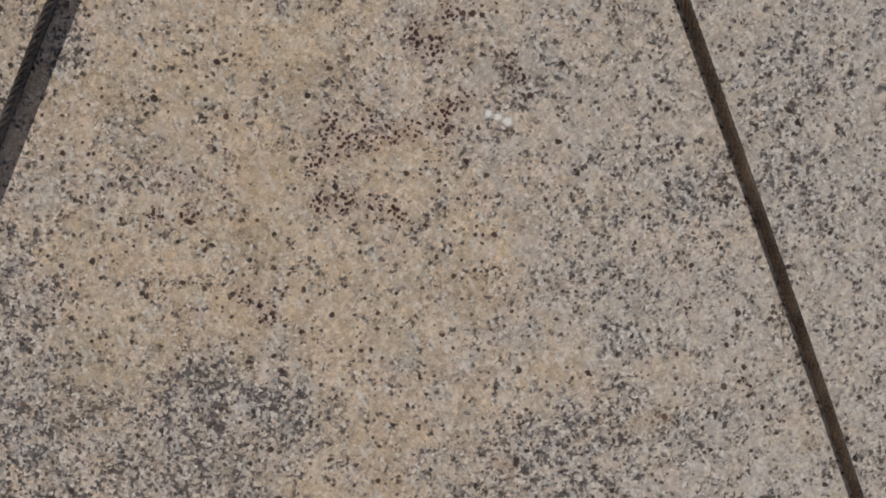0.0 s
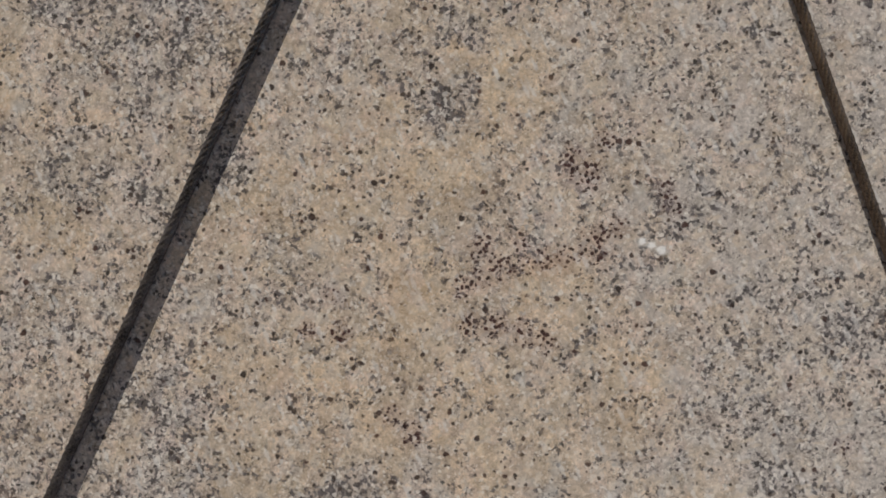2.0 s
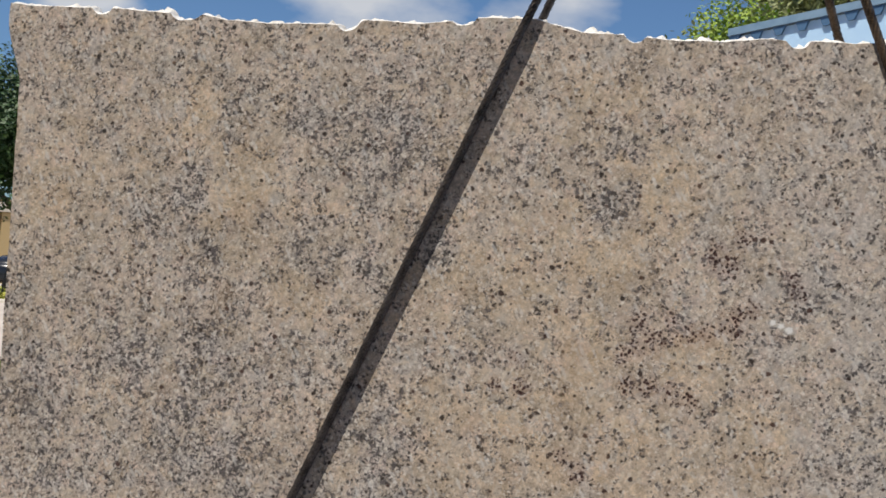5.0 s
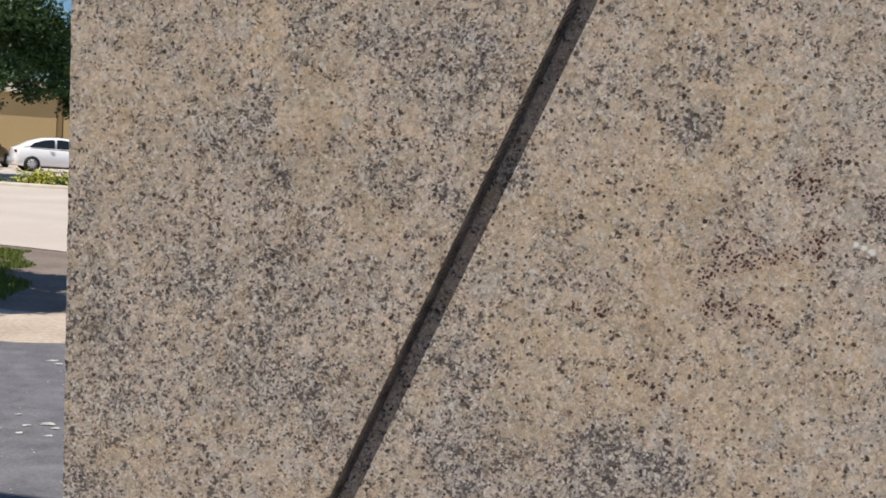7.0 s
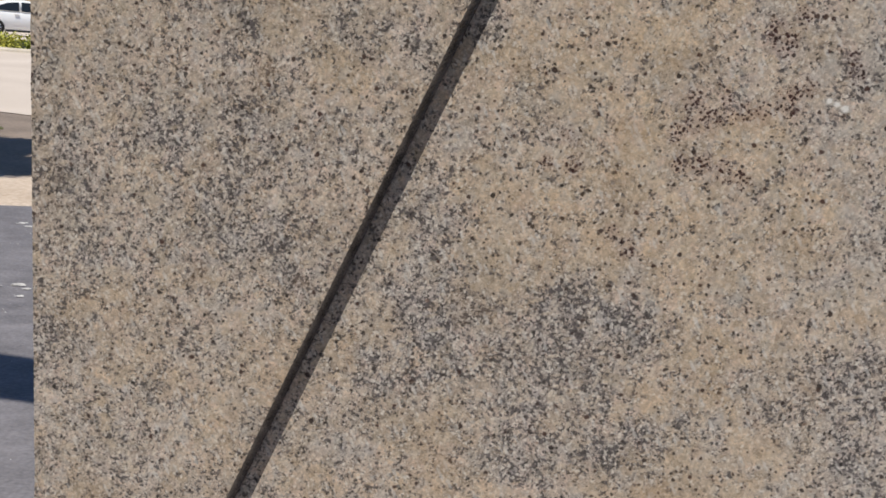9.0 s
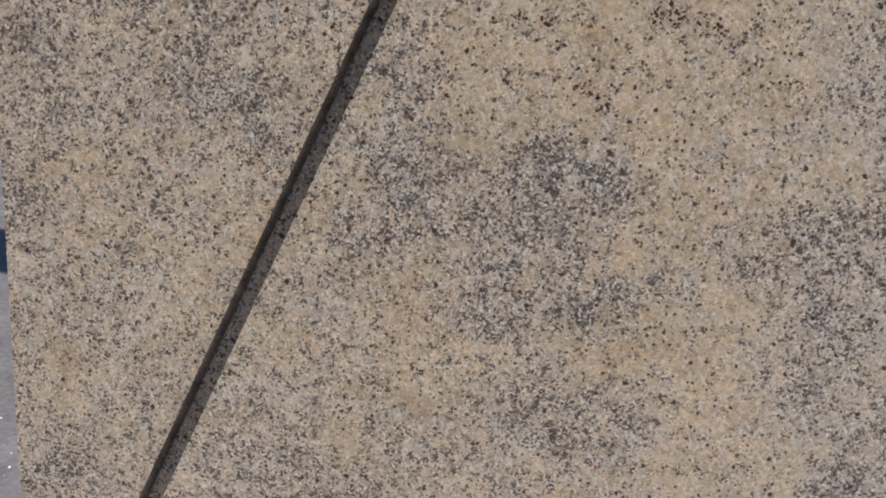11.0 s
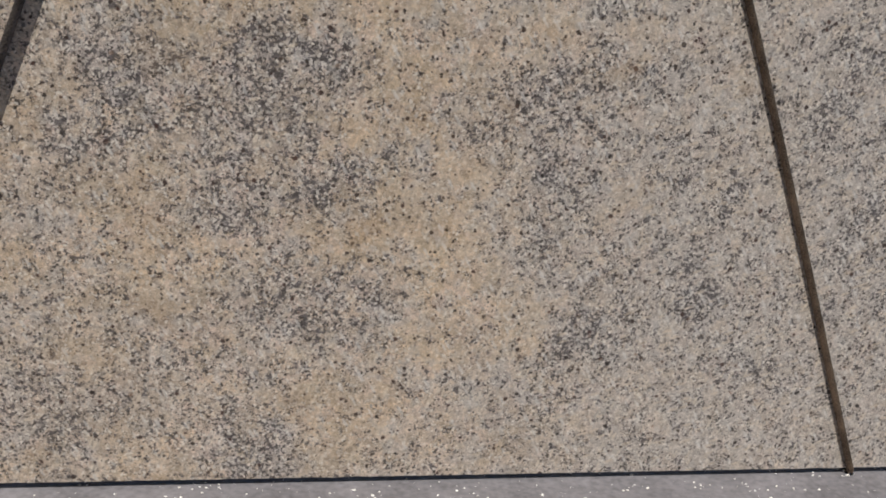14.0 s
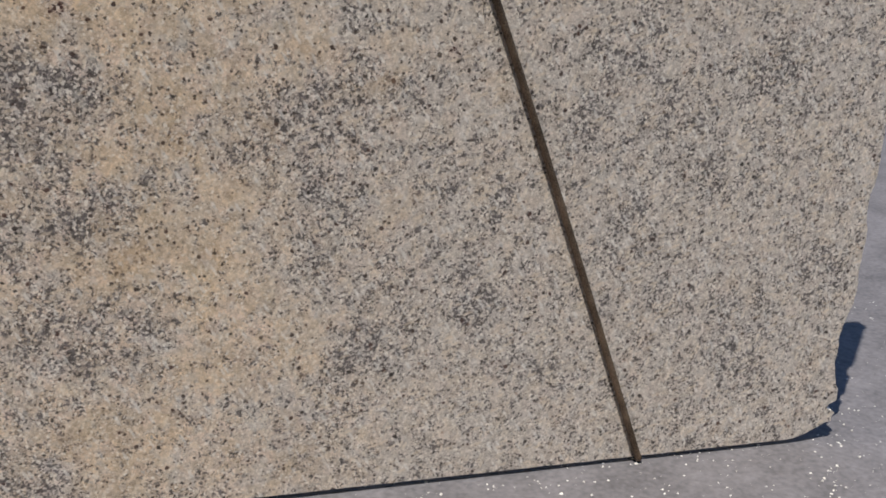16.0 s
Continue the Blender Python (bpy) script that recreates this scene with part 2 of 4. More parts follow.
GRANITE = granite_material()
BROKEN = grainy("broken_granite", (0.62, 0.58, 0.52), (0.92, 0.90, 0.87), 160, 0.85, coarse=18, relief=0.8, depth=0.003)
ASPHALT = grainy("worn_asphalt", (0.095, 0.090, 0.097), (0.196, 0.186, 0.200), 75, 0.72, coarse=6.5, relief=0.35, depth=0.004)
SAND = grainy("sandy_dirt", (0.36, 0.28, 0.21), (0.58, 0.48, 0.39), 30, 0.95, coarse=1.1, relief=0.6, depth=0.02)
ROAD = grainy("bleached_road", (0.44, 0.37, 0.315), (0.58, 0.51, 0.445), 60, 0.9, coarse=0.35, relief=0.3)
KERB = grainy("kerb_concrete", (0.50, 0.44, 0.36), (0.66, 0.60, 0.5), 40, 0.9)
SOIL = grainy("dark_soil", (0.14, 0.11, 0.088), (0.26, 0.205, 0.165), 25, 0.95)
GRASS = grainy("grass_blades", (0.075, 0.12, 0.012), (0.20, 0.25, 0.04), 9, 0.7)
EARTH = grainy("open_ground", (0.16, 0.17, 0.09), (0.26, 0.24, 0.15), 0.6, 0.95, coarse=0.03)
LEAF_DARK = grainy("dark_foliage", (0.022, 0.055, 0.012), (0.07, 0.13, 0.03), 2.5, 0.55, relief=0.0)
LEAF_SOFT = grainy("soft_foliage", (0.09, 0.12, 0.04), (0.24, 0.26, 0.095), 1.5, 0.65, relief=0.0)
LEAF_LIME = grainy("lime_foliage", (0.16, 0.26, 0.02), (0.42, 0.50, 0.06), 4, 0.6, relief=0.0)
LEAF_GOLD = grainy("golden_hedge", (0.20, 0.24, 0.03), (0.62, 0.56, 0.10), 6, 0.55, relief=0.0)
BARK = grainy("bark", (0.08, 0.06, 0.045), (0.20, 0.16, 0.12), 18, 0.95, relief=0.8, depth=0.02)
TAN_WALL = grainy("tan_stucco", (0.42, 0.30, 0.14), (0.48, 0.35, 0.175), 25, 0.9, coarse=0.5)
TAN_DARK = grainy("brown_stucco", (0.22, 0.14, 0.06), (0.27, 0.18, 0.085), 25, 0.9, coarse=0.5)
CREAM = grainy("cream_trim", (0.60, 0.54, 0.44), (0.68, 0.62, 0.52), 20, 0.8)
CAR_WHITE, _n, _l, _b = material("white_car_paint", 0.22)
_b.inputs["Base Color"].default_value = rgb(0.92, 0.92, 0.92)
_b.inputs["Coat Weight"].default_value = 0.6
CAR_BLACK, _n, _l, _b = material("black_car_paint", 0.2)
_b.inputs["Base Color"].default_value = rgb(0.015, 0.015, 0.018)
CAR_GLASS, _n, _l, _b = material("tinted_glass", 0.06)
_b.inputs["Base Color"].default_value = rgb(0.02, 0.025, 0.03)
RUBBER = grainy("tyre_rubber", (0.012, 0.012, 0.012), (0.03, 0.03, 0.03), 60, 0.85)
ALLOY = grainy("alloy_rim", (0.6, 0.6, 0.61), (0.75, 0.75, 0.77), 20, 0.4, 0.5)
TAIL, _n, _l, _b = material("red_lamp", 0.2)
_b.inputs["Base Color"].default_value = rgb(0.35, 0.02, 0.02)
ROPE_STEEL = grainy("greasy_rope_steel", (0.012, 0.010, 0.009), (0.19, 0.165, 0.155), 420, 0.30, 0.6, coarse=25, relief=0.12, depth=0.0006)
ROPE_RUST = grainy("rusty_rope_steel", (0.03, 0.021, 0.016), (0.27, 0.19, 0.13), 420, 0.34, 0.6, coarse=18, relief=0.12, depth=0.0006)
BOOM_PAINT = grainy("yellow_boom_paint", (0.40, 0.26, 0.03), (0.55, 0.36, 0.05), 12, 0.5)
DARK_STEEL = grainy("dark_steel", (0.03, 0.03, 0.03), (0.08, 0.075, 0.07), 40, 0.5, 0.6)
ROOF_BLUE = grainy("blue_grey_trim", (0.16, 0.26, 0.36), (0.24, 0.35, 0.46), 8, 0.45)
ROOF_UNDER = grainy("galvanised_sheet", (0.10, 0.14, 0.18), (0.18, 0.22, 0.27), 10, 0.5, 0.3)
ROOF_RIB = grainy("blue_rib", (0.06, 0.13, 0.24), (0.09, 0.18, 0.30), 8, 0.5)
SHED_WALL = grainy("pale_blue_sheet", (0.44, 0.66, 0.90), (0.54, 0.75, 0.95), 3, 0.6)
CHIPS = grainy("stone_chips", (0.55, 0.52, 0.48), (0.95, 0.93, 0.90), 90, 0.6, coarse=8)
SLURRY = grainy("dried_slurry", (0.24, 0.23, 0.22), (0.72, 0.70, 0.68), 70, 0.9, coarse=14)
LEAF_LITTER = grainy("fallen_leaf", (0.42, 0.36, 0.10), (0.55, 0.48, 0.16), 60, 0.7)


# ---- building blocks ----
def mesh_from(name, verts, faces, mat, smooth=False):
    me = bpy.data.meshes.new(name)
    me.from_pydata([tuple(v) for v in verts], [], faces)
    for m in (mat if isinstance(mat, (list, tuple)) else [mat]):
        me.materials.append(m)
    if smooth:
        me.polygons.foreach_set("use_smooth", [True] * len(me.polygons))
    me.update()
    return me


def part(name, me, parent, label=""):
    ob = new(name, me)
    ob.parent = parent
    return tagged(ob, label)


def box_mesh(name, lo, hi, mat, bevel=0.0):
    bm = bmesh.new()
    bmesh.ops.create_cube(bm, size=1.0)
    for v in bm.verts:
        v.co = Vector([(a + c) / 2 + q * (c - a) for a, c, q in zip(lo, hi, v.co)])
    if bevel:
        bmesh.ops.bevel(bm, geom=bm.edges[:], offset=bevel, segments=2, affect="EDGES")
    me = bpy.data.meshes.new(name)
    bm.to_mesh(me)
    bm.free()
    me.materials.append(mat)
    return me


def tube(name, points, radii, mat, sides=10):
    verts, faces = [], []
    pts = [Vector(p) for p in points]
    for i, p in enumerate(pts):
        d = (pts[min(i + 1, len(pts) - 1)] - pts[max(i - 1, 0)]).normalized()
        a = d.orthogonal().normalized()
        c = d.cross(a)
        for k in range(sides):
            w = 2 * math.pi * k / sides
            verts.append(p + radii[i] * (math.cos(w) * a + math.sin(w) * c))
    for i in range(len(pts) - 1):
        for k in range(sides):
            q = (k + 1) % sides
            faces.append((i * sides + k, i * sides + q, (i + 1) * sides + q, (i + 1) * sides + k))
    faces.append(tuple(range(sides))[::-1])
    faces.append(tuple(range((len(pts) - 1) * sides, len(pts) * sides)))
    return mesh_from(name, verts, faces, mat, True)


def ground_z(x, y):
    """The yard falls slightly to the right beside the slab."""
    return 0.0265 - 0.0225 * min(max(x, -1.0), 3.5) if y < 9.5 else 0.049


# ---- ground ----
def spaced(reach, near, step):
    out = [0.0]
    while out[-1] < near:
        out.append(out[-1] + step)
    while out[-1] < reach:
        out.append(out[-1] * 1.35)
    return [-v for v in out[:0:-1]] + out


def sheet(name, xs, ys, lift, mat, inside=None):
    verts = [(x, y, ground_z(x, y) + lift) for y in ys for x in xs]
    w = len(xs)
    faces = []
    for j in range(len(ys) - 1):
        for i in range(w - 1):
            if inside is None or inside((xs[i] + xs[i + 1]) / 2, (ys[j] + ys[j + 1]) / 2):
                faces.append((j * w + i, j * w + i + 1, (j + 1) * w + i + 1, (j + 1) * w + i))
    return mesh_from(name, verts, faces, mat)


tagged(new("ground", sheet("ground", spaced(3000, 10, 1.0), spaced(3000, 12, 1.0), -0.02, EARTH)),
       "flat open ground reaching the horizon", "ground", kind="structure")


def strip(name, near_line, far_line, mat, lift, wob=0.0, label="", category="ground", steps=90):
    """A patch of ground between two lines, each given by two points, with wandering edges."""
    verts, faces = [], []
    for i in range(steps + 1):
        s = i / steps
        for k, (a, c) in enumerate((near_line, far_line)):
            x, y = a[0] + (c[0] - a[0]) * s, a[1] + (c[1] - a[1]) * s
            e = wob * noise.fractal(Vector((x * 0.9, y * 0.9, 3.0 + k)), 0.8, 2.0, 5)
            verts.append((x, y + e, (ground_z(x, 0.0) if name == "asphalt_yard" else 0.049) + lift))
    for i in range(steps):
        faces.append((2 * i, 2 * i + 2, 2 * i + 3, 2 * i + 1))
    return tagged(new(name, mesh_from(name, verts, faces, mat)), label, category, kind="structure")


strip("asphalt_yard", ((-30, -30), (30, -30)), ((-30, 1.3), (30, 9.1)), ASPHALT, 0.0, 0.16, "grey worn asphalt yard beneath the hanging slab", "pavement", 240)
strip("sand_verge", ((-30, 1.2), (30, 9.0)), ((-30, 2.45), (30, 10.95)), SAND, -0.006, 0.12, "pale sandy dirt verge beside the asphalt", "dirt", 240)
strip("dirt_verge", ((-30, 2.3), (30, 10.8)), ((-30, 17.0), (30, 2.2)), SOIL, -0.010, 0.1, "bare trodden dark soil beside the road", "dirt", 200)
strip("road", ((-60, 24.4), (8, 7.4)), ((-60, 24.6), (60, 34.0)), ROAD, -0.002, 0.03, "pale sun-bleached road", "road")
strip("parking_lot", ((-80, 26.0), (60, 37.0)), ((-80, 60), (60, 60)), ROAD, 0.004, 0.0, "pale concrete parking lot by the building", "pavement")


def kerb_piece():
    a, c = Vector((-60, 24.5, 0)), Vector((60, 33.9, 0))
    d = (c - a).normalized()
    up, side = Vector((0, 0, 1)), Vector((-d.y, d.x, 0))
    prof = [(0, -0.05), (0.02, 0.11), (0.05, 0.15), (0.28, 0.15), (0.30, -0.05)]
    verts = [p + side * q + up * h for p in (a, c) for q, h in prof]
    k = len(prof)
    faces = [(i, i + 1, k + i + 1, k + i) for i in range(k - 1)] + [tuple(range(k)), tuple(range(k, 2 * k))[::-1]]
    return tagged(new("kerb", mesh_from("kerb", verts, faces, KERB)), "cream concrete kerb along the road", "kerb", kind="structure")


kerb_piece()


def blades(name, count, where, mat, height, label):
    """Many grass blades, each a bent tapering strip."""
    rnd = random.Random(7)
    verts, faces = [], []
    while len(faces) < count * 2:
        x, y = where(rnd)
        h, w, t = height * rnd.uniform(0.5, 1.2), height * 0.16, rnd.uniform(0, 6.28)
        dx, dy = math.cos(t) * w, math.sin(t) * w
        lx, ly = rnd.uniform(-0.5, 0.5) * h, rnd.uniform(-0.5, 0.5) * h
        z, k = ground_z(x, y) - 0.01, len(verts)
        verts += [(x - dx, y - dy, z), (x + dx, y + dy, z), (x + dx * 0.7 + lx * 0.4, y + dy * 0.7 + ly * 0.4, z + h * 0.6),
                  (x - dx * 0.7 + lx * 0.4, y - dy * 0.7 + ly * 0.4, z + h * 0.6), (x + lx, y + ly, z + h)]
        faces += [(k, k + 1, k + 2, k + 3), (k + 3, k + 2, k + 4)]
    return tagged(new(name, mesh_from(name, verts, faces, mat)), label, "grass", kind="stuff")


def verge_spot(rnd):
    while True:
        x, y = rnd.uniform(-9.0, -3.6), rnd.uniform(6.6, 10.6)
        edge = -5.0 - 0.5 * (y - 8.5) + 0.45 * noise.noise(Vector((x, y, 1.0))) - abs(rnd.gauss(0, 0.12))
        if x < edge and y > 6.55 + 0.13 * (x + 4) and noise.noise(Vector((x * 2, y * 2, 5.0))) > -0.55:
            return x, y


blades("grass", 40000, verge_spot, GRASS, 0.04, "green uneven grass on the verge")


def median_spot(rnd):
    s = rnd.uniform(0.25, 0.6)
    return -60 + 120 * s, 24.9 + 9.4 * s + rnd.uniform(0.0, 2.2)


strip("median", ((-60, 24.75), (60, 34.15)), ((-60, 27.8), (60, 37.2)), GRASS, 0.006, 0.05, "green grass strip behind the kerb", "grass")
blades("grass", 9000, median_spot, GRASS, 0.12, "green grass strip behind the kerb")


# ---- unseen wall added behind the camera to block low sky light ----
tagged(new("sky_block_wall", box_mesh("sky_block_wall", (-20, -5.4, -0.1), (4.0, -5.0, 8.5), TAN_WALL)), "plain tan unseen wall added to block low sky", "wall", kind="structure")


# ---- the granite slab ----
SLAB_TILT = pose(0, 0, 0.0494, 0, 1.318, 0)
THICK = 0.03


def soft_step(v):
    v = min(max(v, 0.0), 1.0)
    return v * v * (3 - 2 * v)


def chip(v, at, width, depth):
    """A bite out of an edge."""
    q = abs(v - at) / width
    return depth * (1 - q ** 3) if q < 1 else 0.0


def top_edge(x):
    z = 1.653 - 0.008 * soft_step(x / 0.1) + 0.011 * soft_step((x - 0.31) / 0.04) + 0.014 * soft_step((x - 0.42) / 0.13)
    z += 0.009 * soft_step((x - 0.94) / 0.1) - 0.018 * soft_step((x - 0.64) / 0.10)
    z += 0.0045 * noise.fractal(Vector((x * 9, 0.3, 0.0)), 0.9, 2.0, 5)
    for at, width, depth in ((-0.157, 0.020, 0.012), (0.008, 0.030, 0.014), (0.316, 0.021, 0.010), (0.523, 0.022, 0.011), (0.814, 0.017, 0.013),
                             (1.079, 0.019, 0.012), (1.30, 0.03, 0.012), (1.62, 0.05, 0.016), (2.0, 0.03, 0.02)):
        z -= chip(x, at, width, depth)
    return z


def bottom_edge(x):
    z = -0.010 + 0.0012 * noise.fractal(Vector((x * 22, 5.0, 0.0)), 0.9, 2.0, 3)
    z += 0.010 * soft_step((-0.16 - x) / 0.06)
    return z + 0.035 * soft_step((x - 2.22) / 0.13) ** 1.5


def left_edge(z):
    x = -0.238 - 0.046 * z - 0.03 * soft_step((z - 1.5) / 0.12) + 0.0012 * noise.fractal(Vector((1.0, z * 20, 0.0)), 0.9, 2.0, 3)
    return x + 0.03 * soft_step((0.06 - z) / 0.06) + 0.004 * noise.noise(Vector((0.0, z * 90, 0.0))) * soft_step((0.12 - z) / 0.1)


def right_edge(z):
    x = 2.348 + 0.005 * noise.fractal(Vector((9.0, z * 14, 0.0)), 0.9, 2.0, 5)
    for at, width, depth in ((0.20, 0.10, 0.020), (0.105, 0.02, 0.002), (0.061, 0.012, 0.020), (0.03, 0.012, 0.004), (0.52, 0.05, 0.008), (0.9, 0.08, 0.012)):
        x -= chip(z, at, width, depth)
    return x


# mineral drifts in the stone: centre and radius, in metres on the face
WARM_WEST = [
    (-0.22, 1.34, 0.063), (-0.16, 0.30, 0.056), (-0.13, 0.72, 0.064), (-0.11, 0.56, 0.054), (0.00, 0.55, 0.053), (0.02, 0.95, 0.054), (0.06, 1.48, 0.040),
    (0.07, 0.52, 0.048), (0.14, 0.76, 0.056), (0.14, 1.28, 0.044), (0.15, 1.36, 0.061), (0.18, 1.50, 0.050), (0.18, 0.63, 0.051), (0.27, 0.42, 0.042),
    (0.28, 1.17, 0.041), (0.35, 0.65, 0.060), (0.39, 0.26, 0.053), (0.48, 0.55, 0.050), (0.49, 0.01, 0.056), (0.51, 0.40, 0.062), (0.52, 1.23, 0.071),
    (0.53, 0.99, 0.048), (0.55, 0.79, 0.045), (0.55, 0.46, 0.061), (0.57, 0.96, 0.074), (0.61, 0.85, 0.057), (0.64, 1.00, 0.062), (0.67, 1.20, 0.062),
    (0.68, 0.99, 0.081), (0.69, 0.90, 0.077)]
WARM_EAST = [
    (0.72, 1.33, 0.046), (0.76, 1.09, 0.076), (0.77, 1.53, 0.047), (0.78, 1.28, 0.058), (0.80, 1.02, 0.062), (0.82, 0.65, 0.059), (0.85, 0.12, 0.075),
    (0.85, 1.33, 0.046), (0.87, 0.49, 0.061), (0.88, 0.87, 0.078), (0.89, 1.40, 0.067), (0.90, 0.92, 0.087), (0.92, 0.78, 0.063), (0.94, 0.54, 0.050),
    (0.94, 1.12, 0.055), (0.98, 0.69, 0.060), (0.98, 0.76, 0.077), (1.00, 0.37, 0.061), (1.01, 0.49, 0.070), (1.01, 0.26, 0.052), (1.03, 0.41, 0.061),
    (1.04, 0.65, 0.079), (1.05, 0.99, 0.061), (1.07, 0.60, 0.055), (1.09, 0.71, 0.049), (1.16, 0.29, 0.052), (1.20, 0.84, 0.058), (1.32, 0.55, 0.041),
    (1.35, 0.84, 0.040), (1.51, 0.77, 0.030)]
COOL_WEST = [
    (-0.22, 0.95, 0.043), (-0.22, 0.62, 0.055), (-0.18, 0.89, 0.048), (-0.15, 0.11, 0.058), (-0.14, 0.79, 0.053), (-0.10, 0.49, 0.065), (-0.05, 1.02, 0.051),
    (-0.03, 0.52, 0.054), (-0.01, 1.29, 0.051), (0.06, 0.89, 0.077), (0.07, 1.34, 0.040), (0.09, 1.23, 0.042), (0.14, 1.02, 0.051), (0.15, 1.50, 0.051),
    (0.16, 0.82, 0.076), (0.21, 0.09, 0.056), (0.22, 0.90, 0.056), (0.24, 1.50, 0.042), (0.25, 1.02, 0.029), (0.31, 1.23, 0.032), (0.34, 1.42, 0.054),
    (0.34, 0.11, 0.065), (0.38, 0.64, 0.040), (0.41, 1.48, 0.068), (0.41, 1.24, 0.040), (0.43, 1.42, 0.032), (0.44, 0.91, 0.045), (0.44, 0.97, 0.048)]
COOL_MIDDLE = [
    (0.45, 0.78, 0.054), (0.48, 0.70, 0.050), (0.49, 1.27, 0.040), (0.52, 0.78, 0.044), (0.61, 0.71, 0.049), (0.64, 0.57, 0.045), (0.65, 0.49, 0.038),
    (0.65, 0.63, 0.045), (0.68, 0.71, 0.054), (0.69, 0.03, 0.065), (0.70, 0.80, 0.056), (0.74, 0.35, 0.067), (0.76, 0.66, 0.044), (0.79, 0.55, 0.055),
    (0.80, 1.37, 0.032), (0.80, 1.47, 0.027), (0.82, 0.80, 0.059), (0.83, 0.34, 0.061), (0.84, 0.60, 0.050), (0.91, 0.36, 0.052), (0.92, 0.63, 0.038),
    (1.06, 0.68, 0.060), (1.13, 1.25, 0.029), (1.17, 0.74, 0.060), (1.20, 1.02, 0.045), (1.20, 0.61, 0.058), (1.21, 0.18, 0.060), (1.21, 0.68, 0.040)]
COOL_EAST = [
    (1.21, 0.48, 0.041), (1.24, 1.15, 0.035), (1.24, 0.75, 0.072), (1.25, 0.57, 0.051), (1.25, 0.98, 0.047), (1.29, 0.93, 0.035), (1.31, 0.29, 0.064),
    (1.34, 1.11, 0.039), (1.35, 0.37, 0.062), (1.36, 0.78, 0.039), (1.43, 0.63, 0.046), (1.47, 0.44, 0.042), (1.48, 1.26, 0.056), (1.51, 0.54, 0.032),
    (1.52, 0.35, 0.051), (1.53, 1.10, 0.057), (1.64, 0.22, 0.054), (1.70, 0.72, 0.054), (1.79, 0.84, 0.064), (1.79, 0.52, 0.044), (1.84, 0.41, 0.048),
    (1.89, 0.72, 0.065), (1.96, 0.60, 0.056), (1.98, 0.31, 0.058), (2.08, 0.22, 0.073), (2.09, 0.80, 0.068), (2.25, 0.38, 0.061)]
GARNET = [
    (0.841, 1.124, 0.015), (0.863, 1.136, 0.017), (0.890, 1.149, 0.020), (0.860, 1.178, 0.018), (0.914, 1.191, 0.012), (0.922, 1.157, 0.014),
    (0.950, 1.168, 0.016), (0.977, 1.172, 0.016), (1.014, 1.186, 0.020), (1.022, 1.208, 0.012), (1.044, 1.217, 0.012), (0.858, 1.073, 0.016),
    (0.891, 1.071, 0.016), (0.922, 1.069, 0.016), (0.953, 1.060, 0.016), (0.979, 1.303, 0.016), (0.996, 1.287, 0.020), (1.016, 1.326, 0.014),
    (1.103, 1.274, 0.014), (1.113, 1.256, 0.016), (0.664, 1.095, 0.013), (0.676, 1.050, 0.016), (0.634, 1.048, 0.012), (0.753, 0.941, 0.014),
    (0.781, 0.921, 0.016), (1.357, 0.945, 0.012), 
    (1.44, 0.842, 0.010)]
PALE = [
    (1.077, 1.200, 0.007), (1.090, 1.195, 0.007), (1.104, 1.189, 0.008), (0.638, 1.161, 0.013), (0.827, 0.853, 0.008), (0.839, 0.841, 0.010),
    (0.850, 0.825, 0.009), (0.980, 0.889, 0.009), (0.979, 0.860, 0.010), (0.810, 0.775, 0.007), (0.818, 0.759, 0.008), (1.125, 1.021, 0.018),
    (1.066, 1.258, 0.012), (0.978, 0.256, 0.012), (0.616, 0.389, 0.007), (1.097, 0.152, 0.022), (0.03, 0.476, 0.011), (0.213, 1.332, 0.013)]


def drift(X, Z, blobs, grow=1.25, power=2.0):
    out = np.zeros_like(X)
    for cx, cz, r in blobs:
        q = ((X - cx) ** 2 + (Z - cz) ** 2) / (r * grow) ** 2
        out = np.maximum(out, np.exp(-q ** (power / 2)))
    return out


